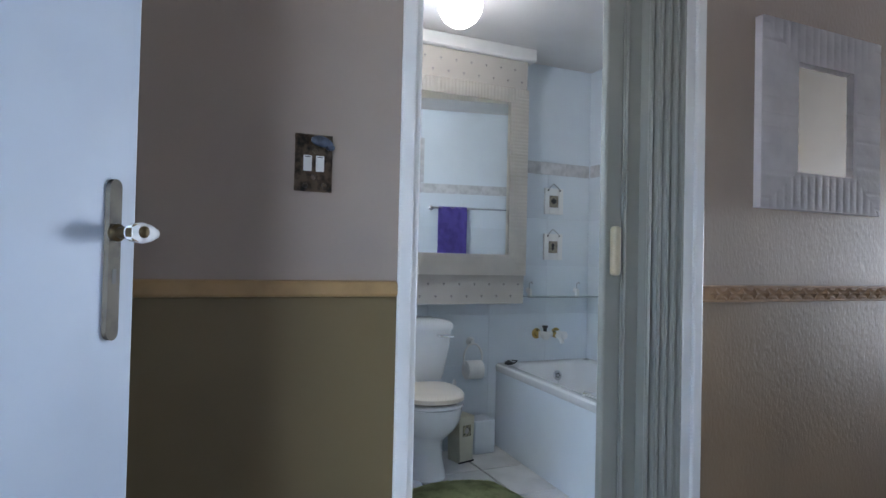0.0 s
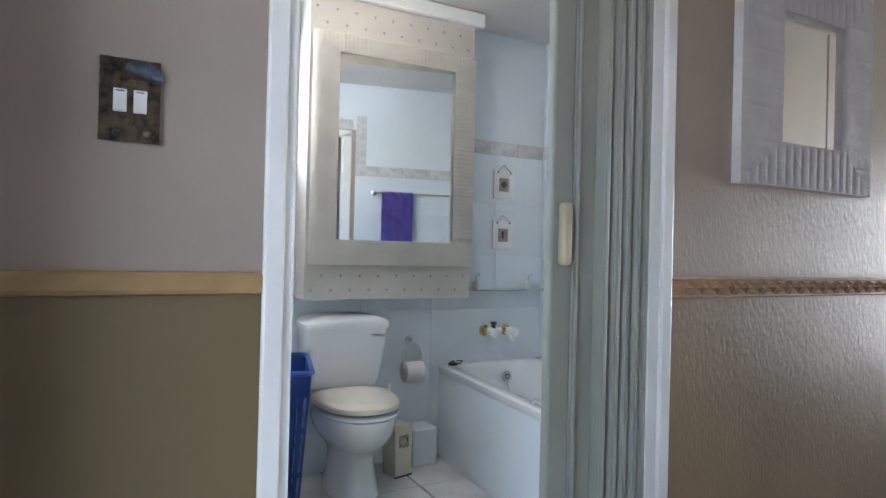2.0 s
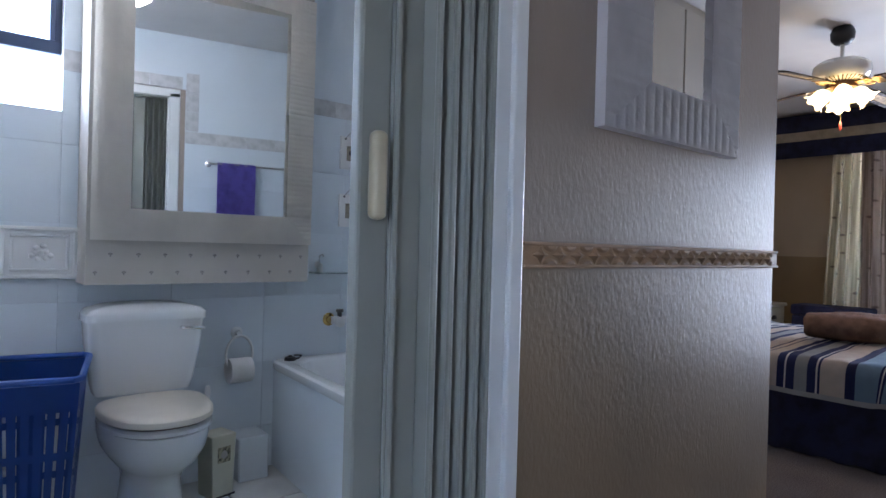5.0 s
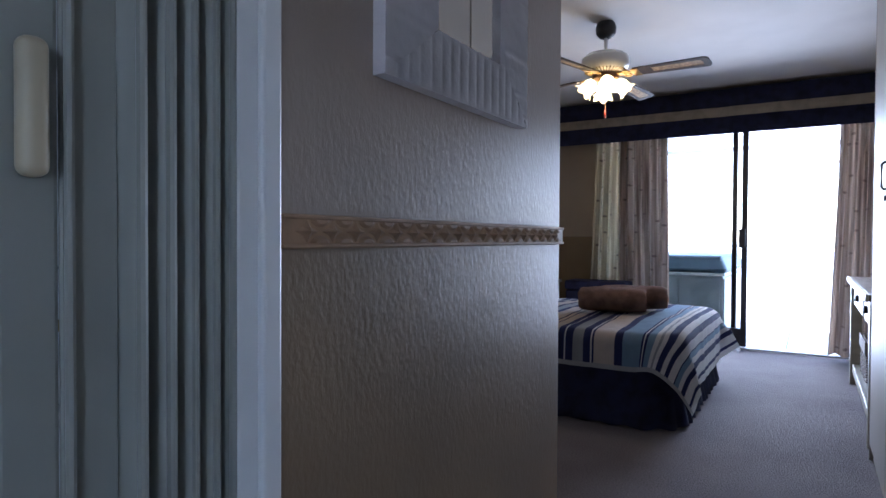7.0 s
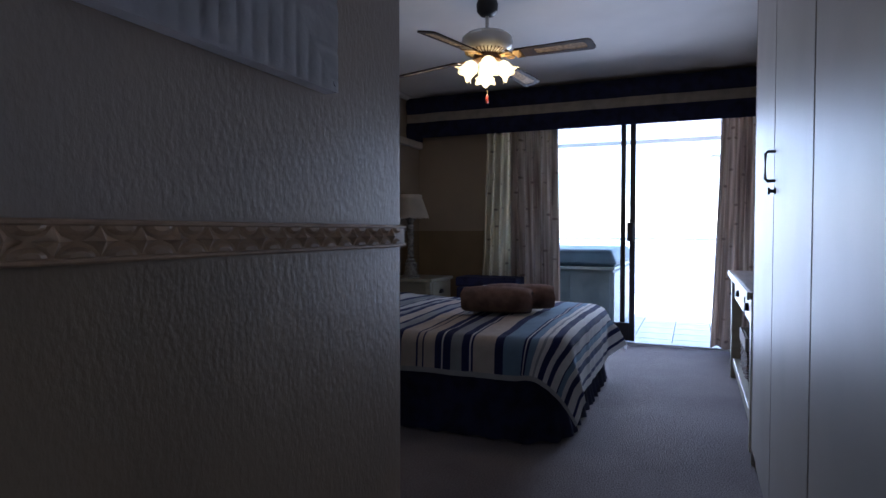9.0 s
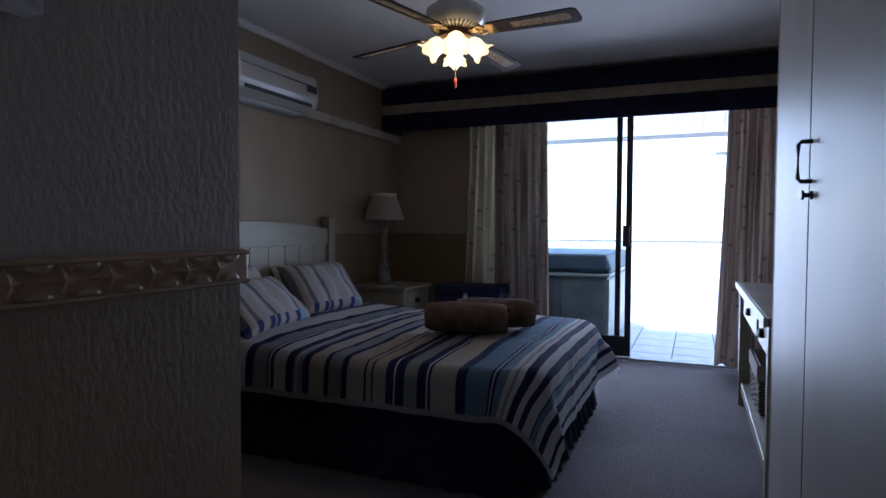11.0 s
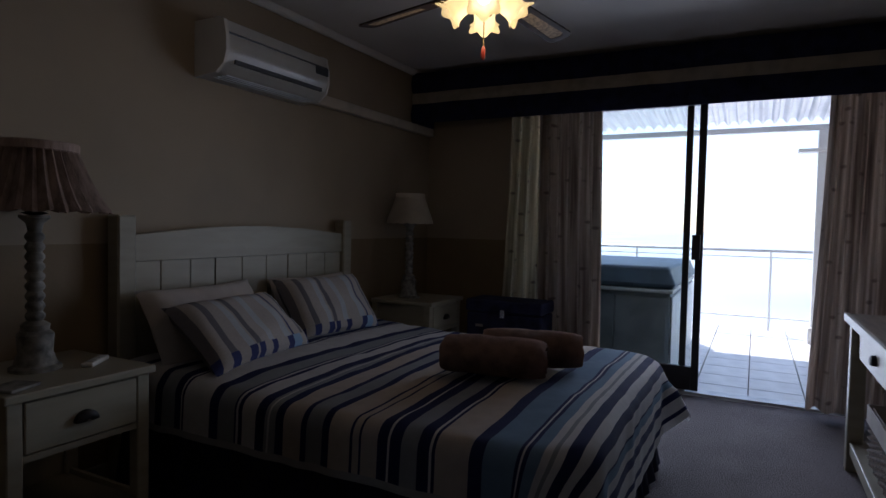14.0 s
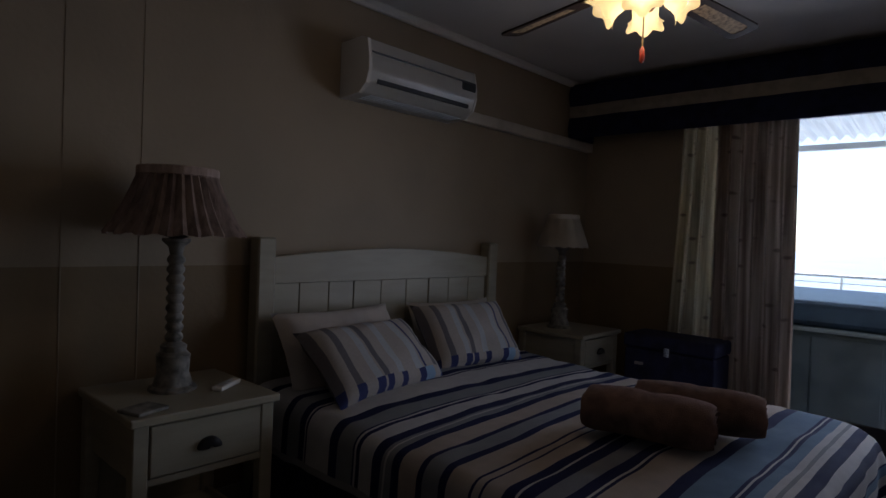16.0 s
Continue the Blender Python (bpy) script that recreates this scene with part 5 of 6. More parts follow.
def ribbed(a):
    return 0.0028 * abs(math.sin(math.pi * 46 * a + 0.8 * math.sin(17 * a))) ** 0.6 + 0.0006 * noise.noise((a * 60, 0, 0))


def planed(a):
    return 0.0012 + 0.0008 * noise.noise((a * 30, 2, 0))


CW, CH = MX1 - MX0, MZ1 - MZ0
for nm, span, reach, m0, m1, fn, place in (("frame_bottom", CW, GZ0 - MZ0, GX0 - MX0, MX1 - GX1, planed, pose(MX0, -0.226, MZ0)),
                                           ("frame_top", CW, MZ1 - GZ1, MX1 - GX1, GX0 - MX0, ribbed, pose(MX1, -0.226, MZ1, 0, 180, 0)),
                                           ("frame_left", CH, GX0 - MX0, MZ1 - GZ1, GZ0 - MZ0, planed, pose(MX0, -0.226, MZ1, 0, 90, 0)),
                                           ("frame_right", CH, MX1 - GX1, GZ0 - MZ0, MZ1 - GZ1, ribbed, pose(MX1, -0.226, MZ0, 0, -90, 0))):
    frame_side(nm, cab, BATTEN, span, reach, m0, m1, fn, 0.024, 260).matrix_local = place
bm = box((-0.325, -0.003, GZ0 - 0.02), (0.335, 0.0, GZ1 + 0.02))
gl = part("mirror_pane", bm, MIRROR, cab, "mirror glass")
gl.matrix_local = pose(0.01, -0.168, 0, 0, 0, -6.0)

# small window
wn_ = thing("window_1", (0.742, 3.40, 1.565), "small bathroom window with a dark blue metal frame", "window", kind="structure")
WFR = mat("dark_blue_window_paint", (0.03, 0.05, 0.10), 0.4, var=0.1)
part("window_sill", box((-0.292, -0.08, -0.012), (0.292, -0.004, 0.003)), TILE_WALL, wn_)
part("frame", boxes(((-0.292, -0.02, 0.0), (-0.262, 0.02, 0.635)), ((0.272, -0.02, 0.25), (0.292, 0.02, 0.635)), ((-0.262, -0.02, 0.605), (0.272, 0.02, 0.635))), WFR, wn_)
part("transom", box((-0.262, -0.03, 0.232), (0.292, 0.02, 0.285), 0.003), WFR, wn_)
part("sash_stile", box((0.252, -0.03, 0.285), (0.272, 0.0, 0.605), 0.002), WFR, wn_)
for z0, z1 in ((0.003, 0.232), (0.285, 0.605)):
    p = part("pane", box((-0.262, 0.004, z0), (0.272, 0.008, z1)), GLASS, wn_, "clear glass pane")
    p.visible_shadow = False

# bath
bt = thing("bathtub", (2.235, 2.455, 0), "white built-in bathtub with a plain side panel", "bathtub")


def outline(w, d, r, n=6, cx=0.0, cy=0.0):
    pts = []
    for sx, sy, a0 in ((1, 1, 0), (-1, 1, 90), (-1, -1, 180), (1, -1, 270)):
        for k in range(n + 1):
            a = radians(a0 + 90 * k / n)
            pts.append((cx + sx * (w - r) + r * math.cos(a), cy + sy * (d - r) + r * math.sin(a)))
    return pts


def taper(x, y):
    return x + (0.085 * (y + 0.315) / 1.146 if x < 0 else 0)


bm = bmesh.new()
levels = [(0.388, 0.862, 0.02, 0.46), (0.398, 0.864, 0.02, 0.472), (0.400, 0.864, 0.025, 0.502), (0.392, 0.858, 0.03, 0.512), (0.345, 0.80, 0.10, 0.512), (0.325, 0.785, 0.12, 0.50), (0.31, 0.76, 0.12, 0.40), (0.27, 0.68, 0.12, 0.14), (0.22, 0.60, 0.12, 0.10)]
rings = [[bm.verts.new((taper(x, y), y, z)) for x, y in outline(w, d, r)] for w, d, r, z in levels]
for a, b in zip(rings, rings[1:]):
    n = len(a)
    for i in range(n):
        bm.faces.new((a[i], a[(i + 1) % n], b[(i + 1) % n], b[i]))
bm.faces.new(rings[-1])
part("tub_shell", bm, CERAMIC, bt, smooth=True)
bm = box((-0.391, -0.862, 0.0), (-0.36, 0.862, 0.468), 0.004)
for v in bm.verts:
    v.co.x = taper(v.co.x, v.co.y)
part("side_panel", bm, TILE_WALL, bt)
part("overflow", lathe([(0.03, 0), (0.032, 0.004), (0.024, 0.008), (0.0, 0.008)], 18, Matrix.Translation((0.09, 0.762, 0.43)) @ Matrix.Rotation(radians(80), 4, "X")), CHROME, bt, "round chrome overflow", smooth=True)
ov = bmesh.new()
for k in range(5):
    a = 2 * math.pi * k / 5
    add_tube(ov, [(0.09 + 0.013 * math.cos(a), 0.7535, 0.432 + 0.013 * math.sin(a)), (0.09 + 0.013 * math.cos(a), 0.7505, 0.432 + 0.013 * math.sin(a))], 0.005, 8)
part("overflow_holes", ov, BLACK, bt)
part("plug_chain", tube([(0.09, 0.752, 0.40), (0.095, 0.745, 0.36), (0.10, 0.735, 0.29)], 0.0025, 5), CHROME, bt)
part("grip", tube([(-0.355, -0.09, 0.510), (-0.352, -0.105, 0.532), (-0.350, -0.22, 0.536), (-0.352, -0.25, 0.510)], 0.009, 8), CHROME, bt, "chrome grip handle", smooth=True)
pg = thing("bath_plug", (1.985, 3.25, 0.512), "small black rubber bath plug on the rim", "plug")
part("plug", lathe([(0.028, 0), (0.024, 0.016), (0.01, 0.018), (0.01, 0.024)], 16), BLACK, pg, smooth=True)
part("plug_ring", tube([(0.02, 0.0, 0.004), (0.05, 0.005, 0.006), (0.058, -0.005, 0.02), (0.02, -0.004, 0.024)], 0.004, 6), BLACK, pg)

# taps
tp = thing("bath_mixer", (2.30, BW, 0.69), "white and brass wall mixer above the bath", "tap")
GOLD = mat("polished_brass", (0.62, 0.44, 0.16), 0.2, 1.0, var=0.1)
for x in (-0.075, 0.075):
    part("flange", lathe([(0.034, 0), (0.034, 0.006), (0.02, 0.012), (0.016, 0.04)], 18, Matrix.Translation((x, 0, 0)) @ Matrix.Rotation(radians(90), 4, "X")), GOLD, tp, "polished brass flange", smooth=True)
part("mixer_body", tube([(-0.08, -0.045, 0), (0.08, -0.045, 0)], 0.019, 12), WHITE_GLOSS, tp, smooth=True)
for x in (-0.052, 0.085):
    part("tap_knob", lathe([(0.016, 0), (0.025, 0.008), (0.026, 0.03), (0.016, 0.036), (0.0, 0.037)], 14, Matrix.Translation((x, -0.06, -0.008)) @ Matrix.Rotation(radians(90), 4, "X")), WHITE_GLOSS, tp, smooth=True)
part("spout", tube([(0.045, -0.05, -0.005), (0.05, -0.09, -0.02), (0.05, -0.12, -0.05)], 0.014, 10), WHITE_GLOSS, tp, smooth=True)
part("diverter", lathe([(0.012, 0), (0.012, 0.025), (0.02, 0.03), (0.018, 0.042)], 12, Matrix.Translation((-0.035, -0.045, 0.012))), BLACK, tp, "black diverter knob")
part("brass_band", tube([(0.015, -0.045, 0), (0.04, -0.045, 0)], 0.0205, 12), GOLD, tp)

# glass shelf
gs = thing("glass_shelf", (2.36, BW, 0.93), "clear glass shelf on two white brackets", "shelf")
SHELF_GLASS = mat("green_edge_glass", (0.62, 0.80, 0.76), 0.05, var=0.0, through=0.85)
part("shelf_pane", box((-0.26, -0.13, 0), (0.26, -0.012, 0.006), 0.001), SHELF_GLASS, gs)
for x in (-0.205, 0.165):
    br = part("bracket", lathe([(0.019, 0), (0.019, 0.008), (0.011, 0.012), (0.011, 0.035)], 14, Matrix.Translation((x, 0, 0.04)) @ Matrix.Rotation(radians(90), 4, "X")), WHITE_GLOSS, gs, "white porcelain bracket", smooth=True)
    part("clip", box((x - 0.011, -0.04, -0.008), (x + 0.011, -0.012, 0.045), 0.004), WHITE_GLOSS, br)
    part("hook", tube([(x, -0.02, 0.05), (x - 0.004, -0.026, 0.085), (x + 0.012, -0.028, 0.095), (x + 0.018, -0.028, 0.083)], 0.004, 6), STEEL, br)

# two hanging pictures
for z in (1.555, 1.255):
    pc = thing("hanging_picture", (2.335, BW - 0.004, z), "small white framed print hung on a cord", "picture", "small pictures on the bathroom wall")
    part("frame", boxes(((-0.072, -0.014, -0.085), (-0.036, 0, 0.085)), ((0.036, -0.014, -0.085), (0.072, 0, 0.085)), ((-0.036, -0.014, 0.038), (0.036, 0, 0.085)), ((-0.036, -0.014, -0.085), (0.036, 0, -0.04)), bevel=0.002), WHITE_GLOSS, pc)
    pr = part("print", box((-0.036, -0.008, -0.04), (0.036, -0.002, 0.038)), mat("taupe_print", (0.30, 0.26, 0.20), 0.7, var=0.15, scale=40), pc)
    prof = [(0.0, -0.02), (0.02, -0.006), (0.022, 0.008), (0.0, 0.022)] if z > 1.4 else [(0.0, -0.026), (0.01, -0.012), (0.007, 0.0), (0.013, 0.014), (0.0, 0.026)]
    part("shell_motif", lathe(prof, 12, Matrix.Translation((0, -0.009, 0)), 0.12), BLACK, pr, "dark shell motif")
    part("cord", tube([(-0.045, -0.015, 0.075), (-0.03, -0.012, 0.092), (0, -0.006, 0.118), (0.03, -0.012, 0.092), (0.045, -0.015, 0.075)], 0.003, 6), STEEL, pc, "grey hanging cord")
    for x in (-0.045, 0.045):
        part("stud", lathe([(0.006, 0), (0.004, 0.004), (0.0, 0.005)], 8, Matrix.Translation((x, -0.014, 0.072)) @ Matrix.Rotation(radians(90), 4, "X")), DARKMETAL, pc)

# relief plaque
pq = thing("wall_plaque", (0.972, BW - 0.004, 1.015), "white plaster relief plaque in a stepped frame", "plaque")
part("plaque_back", box((-0.125, -0.012, -0.10), (0.125, 0, 0.10), 0.003), WHITE_GLOSS, pq)
for w, h, t, y in ((0.125, 0.10, 0.016, -0.022), (0.096, 0.072, 0.012, -0.018)):
    part("moulding", boxes(((-w, y, -h), (w, -0.011, -h + t)), ((-w, y, h - t), (w, -0.011, h)), ((-w, y, -h + t), (-w + t, -0.011, h - t)), ((w - t, y, -h + t), (w, -0.011, h - t)), bevel=0.003), WHITE_GLOSS, pq)
bm = bmesh.new()
rnd = random.Random(4)
for k in range(16):
    a, r = rnd.uniform(0, 6.28), rnd.uniform(0, 0.042)
    add_lathe(bm, [(0.011, 0), (0.008, 0.006), (0.0, 0.009)], 8, Matrix.Translation((r * math.cos(a) * 1.2, -0.012, r * math.sin(a) * 0.7)) @ Matrix.Rotation(radians(90), 4, "X"))
part("relief_flowers", bm, WHITE_GLOSS, pq, "raised flower relief", smooth=True)

# toilet
wc = thing("toilet", (1.325, 3.0, 0), "white toilet with a cream wooden seat", "toilet")
rings = []
bm = bmesh.new()
for z, hw, y0, y1 in ((0.0, 0.122, -0.15, 0.20), (0.03, 0.118, -0.14, 0.20), (0.10, 0.104, -0.12, 0.19), (0.17, 0.098, -0.115, 0.19), (0.205, 0.104, -0.135, 0.19), (0.235, 0.128, -0.18, 0.19), (0.27, 0.155, -0.22, 0.19), (0.31, 0.178, -0.245, 0.19), (0.355, 0.188, -0.255, 0.19), (0.387, 0.191, -0.258, 0.19)):
    ring = []
    for k in range(32):
        a = 2 * math.pi * k / 32
        yy = (0.05 + (0.05 - y0) * math.sin(a)) if math.sin(a) < 0 else (0.05 + (y1 - 0.05) * abs(math.sin(a)) ** 0.5)
        ring.append(bm.verts.new((hw * math.copysign(abs(math.cos(a)) ** 0.9, math.cos(a)), yy, z)))
    rings.append(ring)
for a, b in zip(rings, rings[1:]):
    for i in range(32):
        bm.faces.new((a[i], a[(i + 1) % 32], b[(i + 1) % 32], b[i]))
bm.faces.new(rings[0][::-1])
bm.faces.new(rings[-1])
part("bowl", bm, CERAMIC, wc, smooth=True)


def seat_shape(z0, z1, grow, rnd_):
    bm = bmesh.new()
    rings = []
    for z, s in ((z0, 0.97), (z0 + 0.004, 1.0), (z1 - rnd_, 1.0), (z1 - rnd_ * 0.35, 0.955), (z1 - rnd_ * 0.08, 0.86), (z1, 0.66)):
        ring = []
        for k in range(36):
            a = 2 * math.pi * k / 36
            yy = 0.02 + ((0.265 + grow) if math.sin(a) < 0 else 0.165) * math.copysign(abs(math.sin(a)) ** (1 if math.sin(a) < 0 else 0.55), math.sin(a)) * s
            ring.append(bm.verts.new(((0.188 + grow) * s * math.copysign(abs(math.cos(a)) ** 0.85, math.cos(a)), yy, z)))
        rings.append(ring)
    for a, b in zip(rings, rings[1:]):
        for i in range(36):
            bm.faces.new((a[i], a[(i + 1) % 36], b[(i + 1) % 36], b[i]))
    bm.faces.new(rings[0][::-1])
    bm.faces.new(rings[-1])
    return bm


part("seat_ring", seat_shape(0.388, 0.414, 0.006, 0.010), CERAMIC, wc, smooth=True)
part("lid", seat_shape(0.420, 0.462, 0.008, 0.018), SEAT, wc, "cream wooden lid", smooth=True)
part("lid_bumper", seat_shape(0.4142, 0.4198, -0.002, 0.002), mat("brown_wood_edge", (0.16, 0.09, 0.05), 0.5), wc)
bm = bmesh.new()
rings = []
for z, hw, y0 in ((0.462, 0.176, 0.165), (0.50, 0.186, 0.155), (0.66, 0.208, 0.13), (0.755, 0.215, 0.125)):
    rings.append([bm.verts.new((x, y, z)) for x, y in outline(hw, (0.315 - y0) / 2, 0.035, 4, 0, (0.315 + y0) / 2)])
for a, b in zip(rings, rings[1:]):
    for i in range(len(a)):
        bm.faces.new((a[i], a[(i + 1) % len(a)], b[(i + 1) % len(a)], b[i]))
bm.faces.new(rings[0][::-1])
bm.faces.new(rings[-1])
ci_ = part("cistern", bm, CERAMIC, wc, smooth=True)
bm = bmesh.new()
rings = []
for z, g, y0 in ((0.756, 0.222, 0.118), (0.782, 0.222, 0.118), (0.800, 0.205, 0.125), (0.815, 0.15, 0.15), (0.820, 0.08, 0.18)):
    rings.append([bm.verts.new((x, y, z)) for x, y in outline(g, (0.318 - y0) / 2, 0.03, 4, 0, (0.318 + y0) / 2)])
for a, b in zip(rings, rings[1:]):
    for i in range(len(a)):
        bm.faces.new((a[i], a[(i + 1) % len(a)], b[(i + 1) % len(a)], b[i]))
bm.faces.new(rings[0][::-1])
bm.faces.new(rings[-1])
part("cistern_lid", bm, CERAMIC, ci_, smooth=True)
part("flush_lever", tube([(0.12, 0.128, 0.722), (0.12, 0.105, 0.722), (0.135, 0.098, 0.722), (0.20, 0.095, 0.718)], 0.007, 8), CHROME, ci_, "chrome flush lever", smooth=True)
part("flush_pipe", tube([(0.0, 0.21, 0.30), (0.0, 0.22, 0.46)], 0.03, 12), CERAMIC, wc)
for x in (-0.15, 0.15):
    part("seat_hinge", lathe([(0.014, 0), (0.014, 0.026), (0.008, 0.03)], 10, Matrix.Translation((x, 0.165, 0.378))), CHROME, wc)

# paper roll
tr_ = thing("paper_holder", (1.745, BW, 0.655), "white ceramic ring holder with a paper roll", "paper holder")
part("mount", lathe([(0.028, 0), (0.028, 0.008), (0.014, 0.016), (0.012, 0.04)], 16, Matrix.Rotation(radians(90), 4, "X")), CERAMIC, tr_, smooth=True)
pts = [(0.062 * math.cos(a), -0.048, -0.095 + 0.085 * math.sin(a)) for a in [math.pi * 2 * k / 28 for k in range(29)]]
part("ring", tube(pts, 0.006, 8), WHITE_GLOSS, tr_, smooth=True)
rlm = Matrix.Translation((-0.055, -0.062, -0.165)) @ Matrix.Rotation(radians(90), 4, "Y")
part("paper_roll", lathe([(0.02, 0), (0.055, 0.0), (0.056, 0.004), (0.056, 0.098), (0.055, 0.102), (0.02, 0.102), (0.02, 0.0)], 28, rlm), mat("white_tissue_paper", (0.78, 0.77, 0.75), 0.9, var=0.03, scale=20), tr_, "white paper roll", smooth=True)
part("core", lathe([(0.0195, 0.001), (0.0195, 0.101)], 16, rlm), PALETAN, tr_)

# brush box, pipe box, basket, mat
bb = thing("brush_box", (1.598, 3.12, 0), "cream toilet brush box with a printed square", "toilet brush", rz=14)
BRUSH_CREAM = mat("greenish_cream_plastic", (0.62, 0.60, 0.47), 0.45, var=0.06, scale=8)
bm = box((-0.055, -0.055, 0.0), (0.055, 0.055, 0.265), 0.005, 2)
for v in bm.verts:
    v.co.x *= 0.86 + 0.20 * v.co.z / 0.265
part("box_body", bm, BRUSH_CREAM, bb)
part("base_chip", box((-0.056, -0.056, 0.0), (0.056, -0.0545, 0.012)), BLACK, bb)
pr = part("printed_square", box((-0.03, -0.0565, 0.15), (0.03, -0.0552, 0.215)), mat("faded_print", (0.42, 0.38, 0.26), 0.7, var=0.5, scale=60), bb)
part("printed_shape", lathe([(0.0, -0.02), (0.016, -0.008), (0.014, 0.008), (0.0, 0.02)], 10, Matrix.Translation((0, -0.0568, 0.183)), 0.05), LINEN, pr)
part("brush_handle", lathe([(0.008, 0.24), (0.009, 0.40), (0.012, 0.44), (0.008, 0.462), (0.0, 0.465)], 12, Matrix.Translation((-0.03, 0.03, 0))), WHITE_GLOSS, bb, "white brush handle", smooth=True)
pb = part("pipe_box", box((1.715, 3.17, 0.0), (1.855, 3.314, 0.20), 0.006), TILE_WALL)
tagged(pb, "white tiled pipe box in the floor corner", "pipe box")

lb = thing("laundry_basket", (0.915, 2.94, 0.004), "blue plastic slatted laundry basket", "laundry basket", rz=-12)
BH, B0, B1, D0, D1 = 0.635, 0.118, 0.158, 0.17, 0.225


def bk(x, y, z):
    f = z / BH
    return Vector((x * (B0 + (B1 - B0) * f), y * (D0 + (D1 - D0) * f), z))


def slab(p, q, z0, z1, t):
    """A wall strip between two plan points (unit square) from z0 to z1."""
    bm = bmesh.new()
    a = [bm.verts.new(bk(*pt, z)) for pt, z in ((p, z0), (q, z0), (q, z1), (p, z1))]
    bm.faces.new(a)
    bmesh.ops.solidify(bm, geom=bm.faces[:], thickness=t)
    return bm


sides = [((-1, -1), (1, -1)), ((1, -1), (1, 1)), ((1, 1), (-1, 1)), ((-1, 1), (-1, -1))]
for p, q in sides:
    for z0, z1 in ((0.0, 0.045), (0.20, 0.225), (0.385, 0.41), (0.535, 0.625)):
        part("band", slab(p, q, z0, z1, 0.004), BLUE_PLASTIC, lb)
    n = 9
    for k in range(n + 1):
        f0, f1 = max(0, k / n - 0.037), min(1, k / n + 0.037)
        a = (p[0] + (q[0] - p[0]) * f0, p[1] + (q[1] - p[1]) * f0)
        b = (p[0] + (q[0] - p[0]) * f1, p[1] + (q[1] - p[1]) * f1)
        part("slat", slab(a, b, 0.045, 0.535, 0.004), BLUE_PLASTIC, lb)
rim = [bk(x, y, BH) for x, y in ((-1.02, -0.9), (-0.9, -1.02), (0.9, -1.02), (1.02, -0.9), (1.02, 0.9), (0.9, 1.02), (-0.9, 1.02), (-1.02, 0.9), (-1.02, -0.9))]
part("rim", tube(rim, 0.011, 8), BLUE_PLASTIC, lb, smooth=True)
part("bottom", box((-B0, -D0, 0), (B0, D0, 0.006)), BLUE_PLASTIC, lb)


def rug(u, v):
    a, b = 2 * u - 1, 2 * v - 1
    r = max(abs(a), abs(b)) or 1e-6
    ln = math.hypot(a, b) or 1e-6
    k = (r / ln) ** 0.55
    return Vector((1.36 + a * k * 0.29, 2.44 + b * k * 0.40, 0.006 + 0.022 * (1 - r ** 6) + 0.006 * noise.noise((a * 14, b * 14, 0))))


mt = part("bath_mat", sheet(rug, 36, 36, -0.004), GREEN_MAT, smooth=True)
tagged(mt, "lime green shaggy bath mat on the tiles", "bath mat")

# washbasin edge beside the window wall
wb = thing("washbasin", (0.33, 2.75, 0), "white washbasin against the bathroom side wall", "washbasin")
part("basin", lathe([(0.10, 0.66), (0.20, 0.78), (0.235, 0.86), (0.24, 0.885), (0.22, 0.885), (0.16, 0.82), (0.0, 0.79)], 28), CERAMIC, wb, smooth=True)
part("pedestal", lathe([(0.11, 0.004), (0.09, 0.05), (0.075, 0.3), (0.10, 0.66)], 20), CERAMIC, wb, smooth=True)

# globe lamp
gb = thing("globe_lamp", (1.244, 2.496, H - 0.02), "round opal glass ceiling lamp, lit", "ceiling lamp")
part("lamp_base", lathe([(0.055, -0.02), (0.06, 0.0)], 20), WHITE_GLOSS, gb)
part("globe", lathe([(0.0, -0.215), (0.04, -0.208), (0.078, -0.18), (0.1, -0.14), (0.105, -0.11), (0.095, -0.065), (0.07, -0.03), (0.05, -0.02)], 28), GLOBE, gb, "glowing opal globe", smooth=True)

# towel bar on the door wall
tb = thing("towel_bar", (2.02, 1.4632, 1.60), "chrome towel bar on the tiled wall", "towel bar")
part("bar", tube([(-0.30, 0.06, 0), (0.40, 0.06, 0)], 0.008, 8), CHROME, tb)
for x in (-0.30, 0.40):
    part("bracket", lathe([(0.02, 0), (0.02, 0.008), (0.009, 0.012), (0.009, 0.065)], 12, Matrix.Translation((x, 0, 0)) @ Matrix.Rotation(radians(-90), 4, "X")), CHROME, tb, smooth=True)


def towel(u, v):
    y = 0.06 + 0.013 * (1 if v > 0.5 else -1) * min(1, abs(v * 2 - 1) * 14) + 0.006 * noise.noise((u * 5, v * 4, 0))
    z = 0.012 - (0.47 if v > 0.5 else 0.42) * max(0.0, abs(v * 2 - 1) - 0.02)
    return Vector((-0.245 + 0.25 * u + 0.006 * noise.noise((v * 4, u, 5)), y, z))


tw = part("hanging_towel", sheet(towel, 16, 60, 0.008), PURPLE, smooth=True)
tw.matrix_world = pose(2.02, 1.4632, 1.60)
tagged(tw, "purple cotton towel hung over the bar", "towel")

# ---- tiles ----
def piece(name, mesh, parent, loc, rot=(0, 0, 0)):
    o = new(name, mesh)
    o.parent = parent
    o.matrix_local = pose(*loc, *rot)
    return o


tile_cache = {}


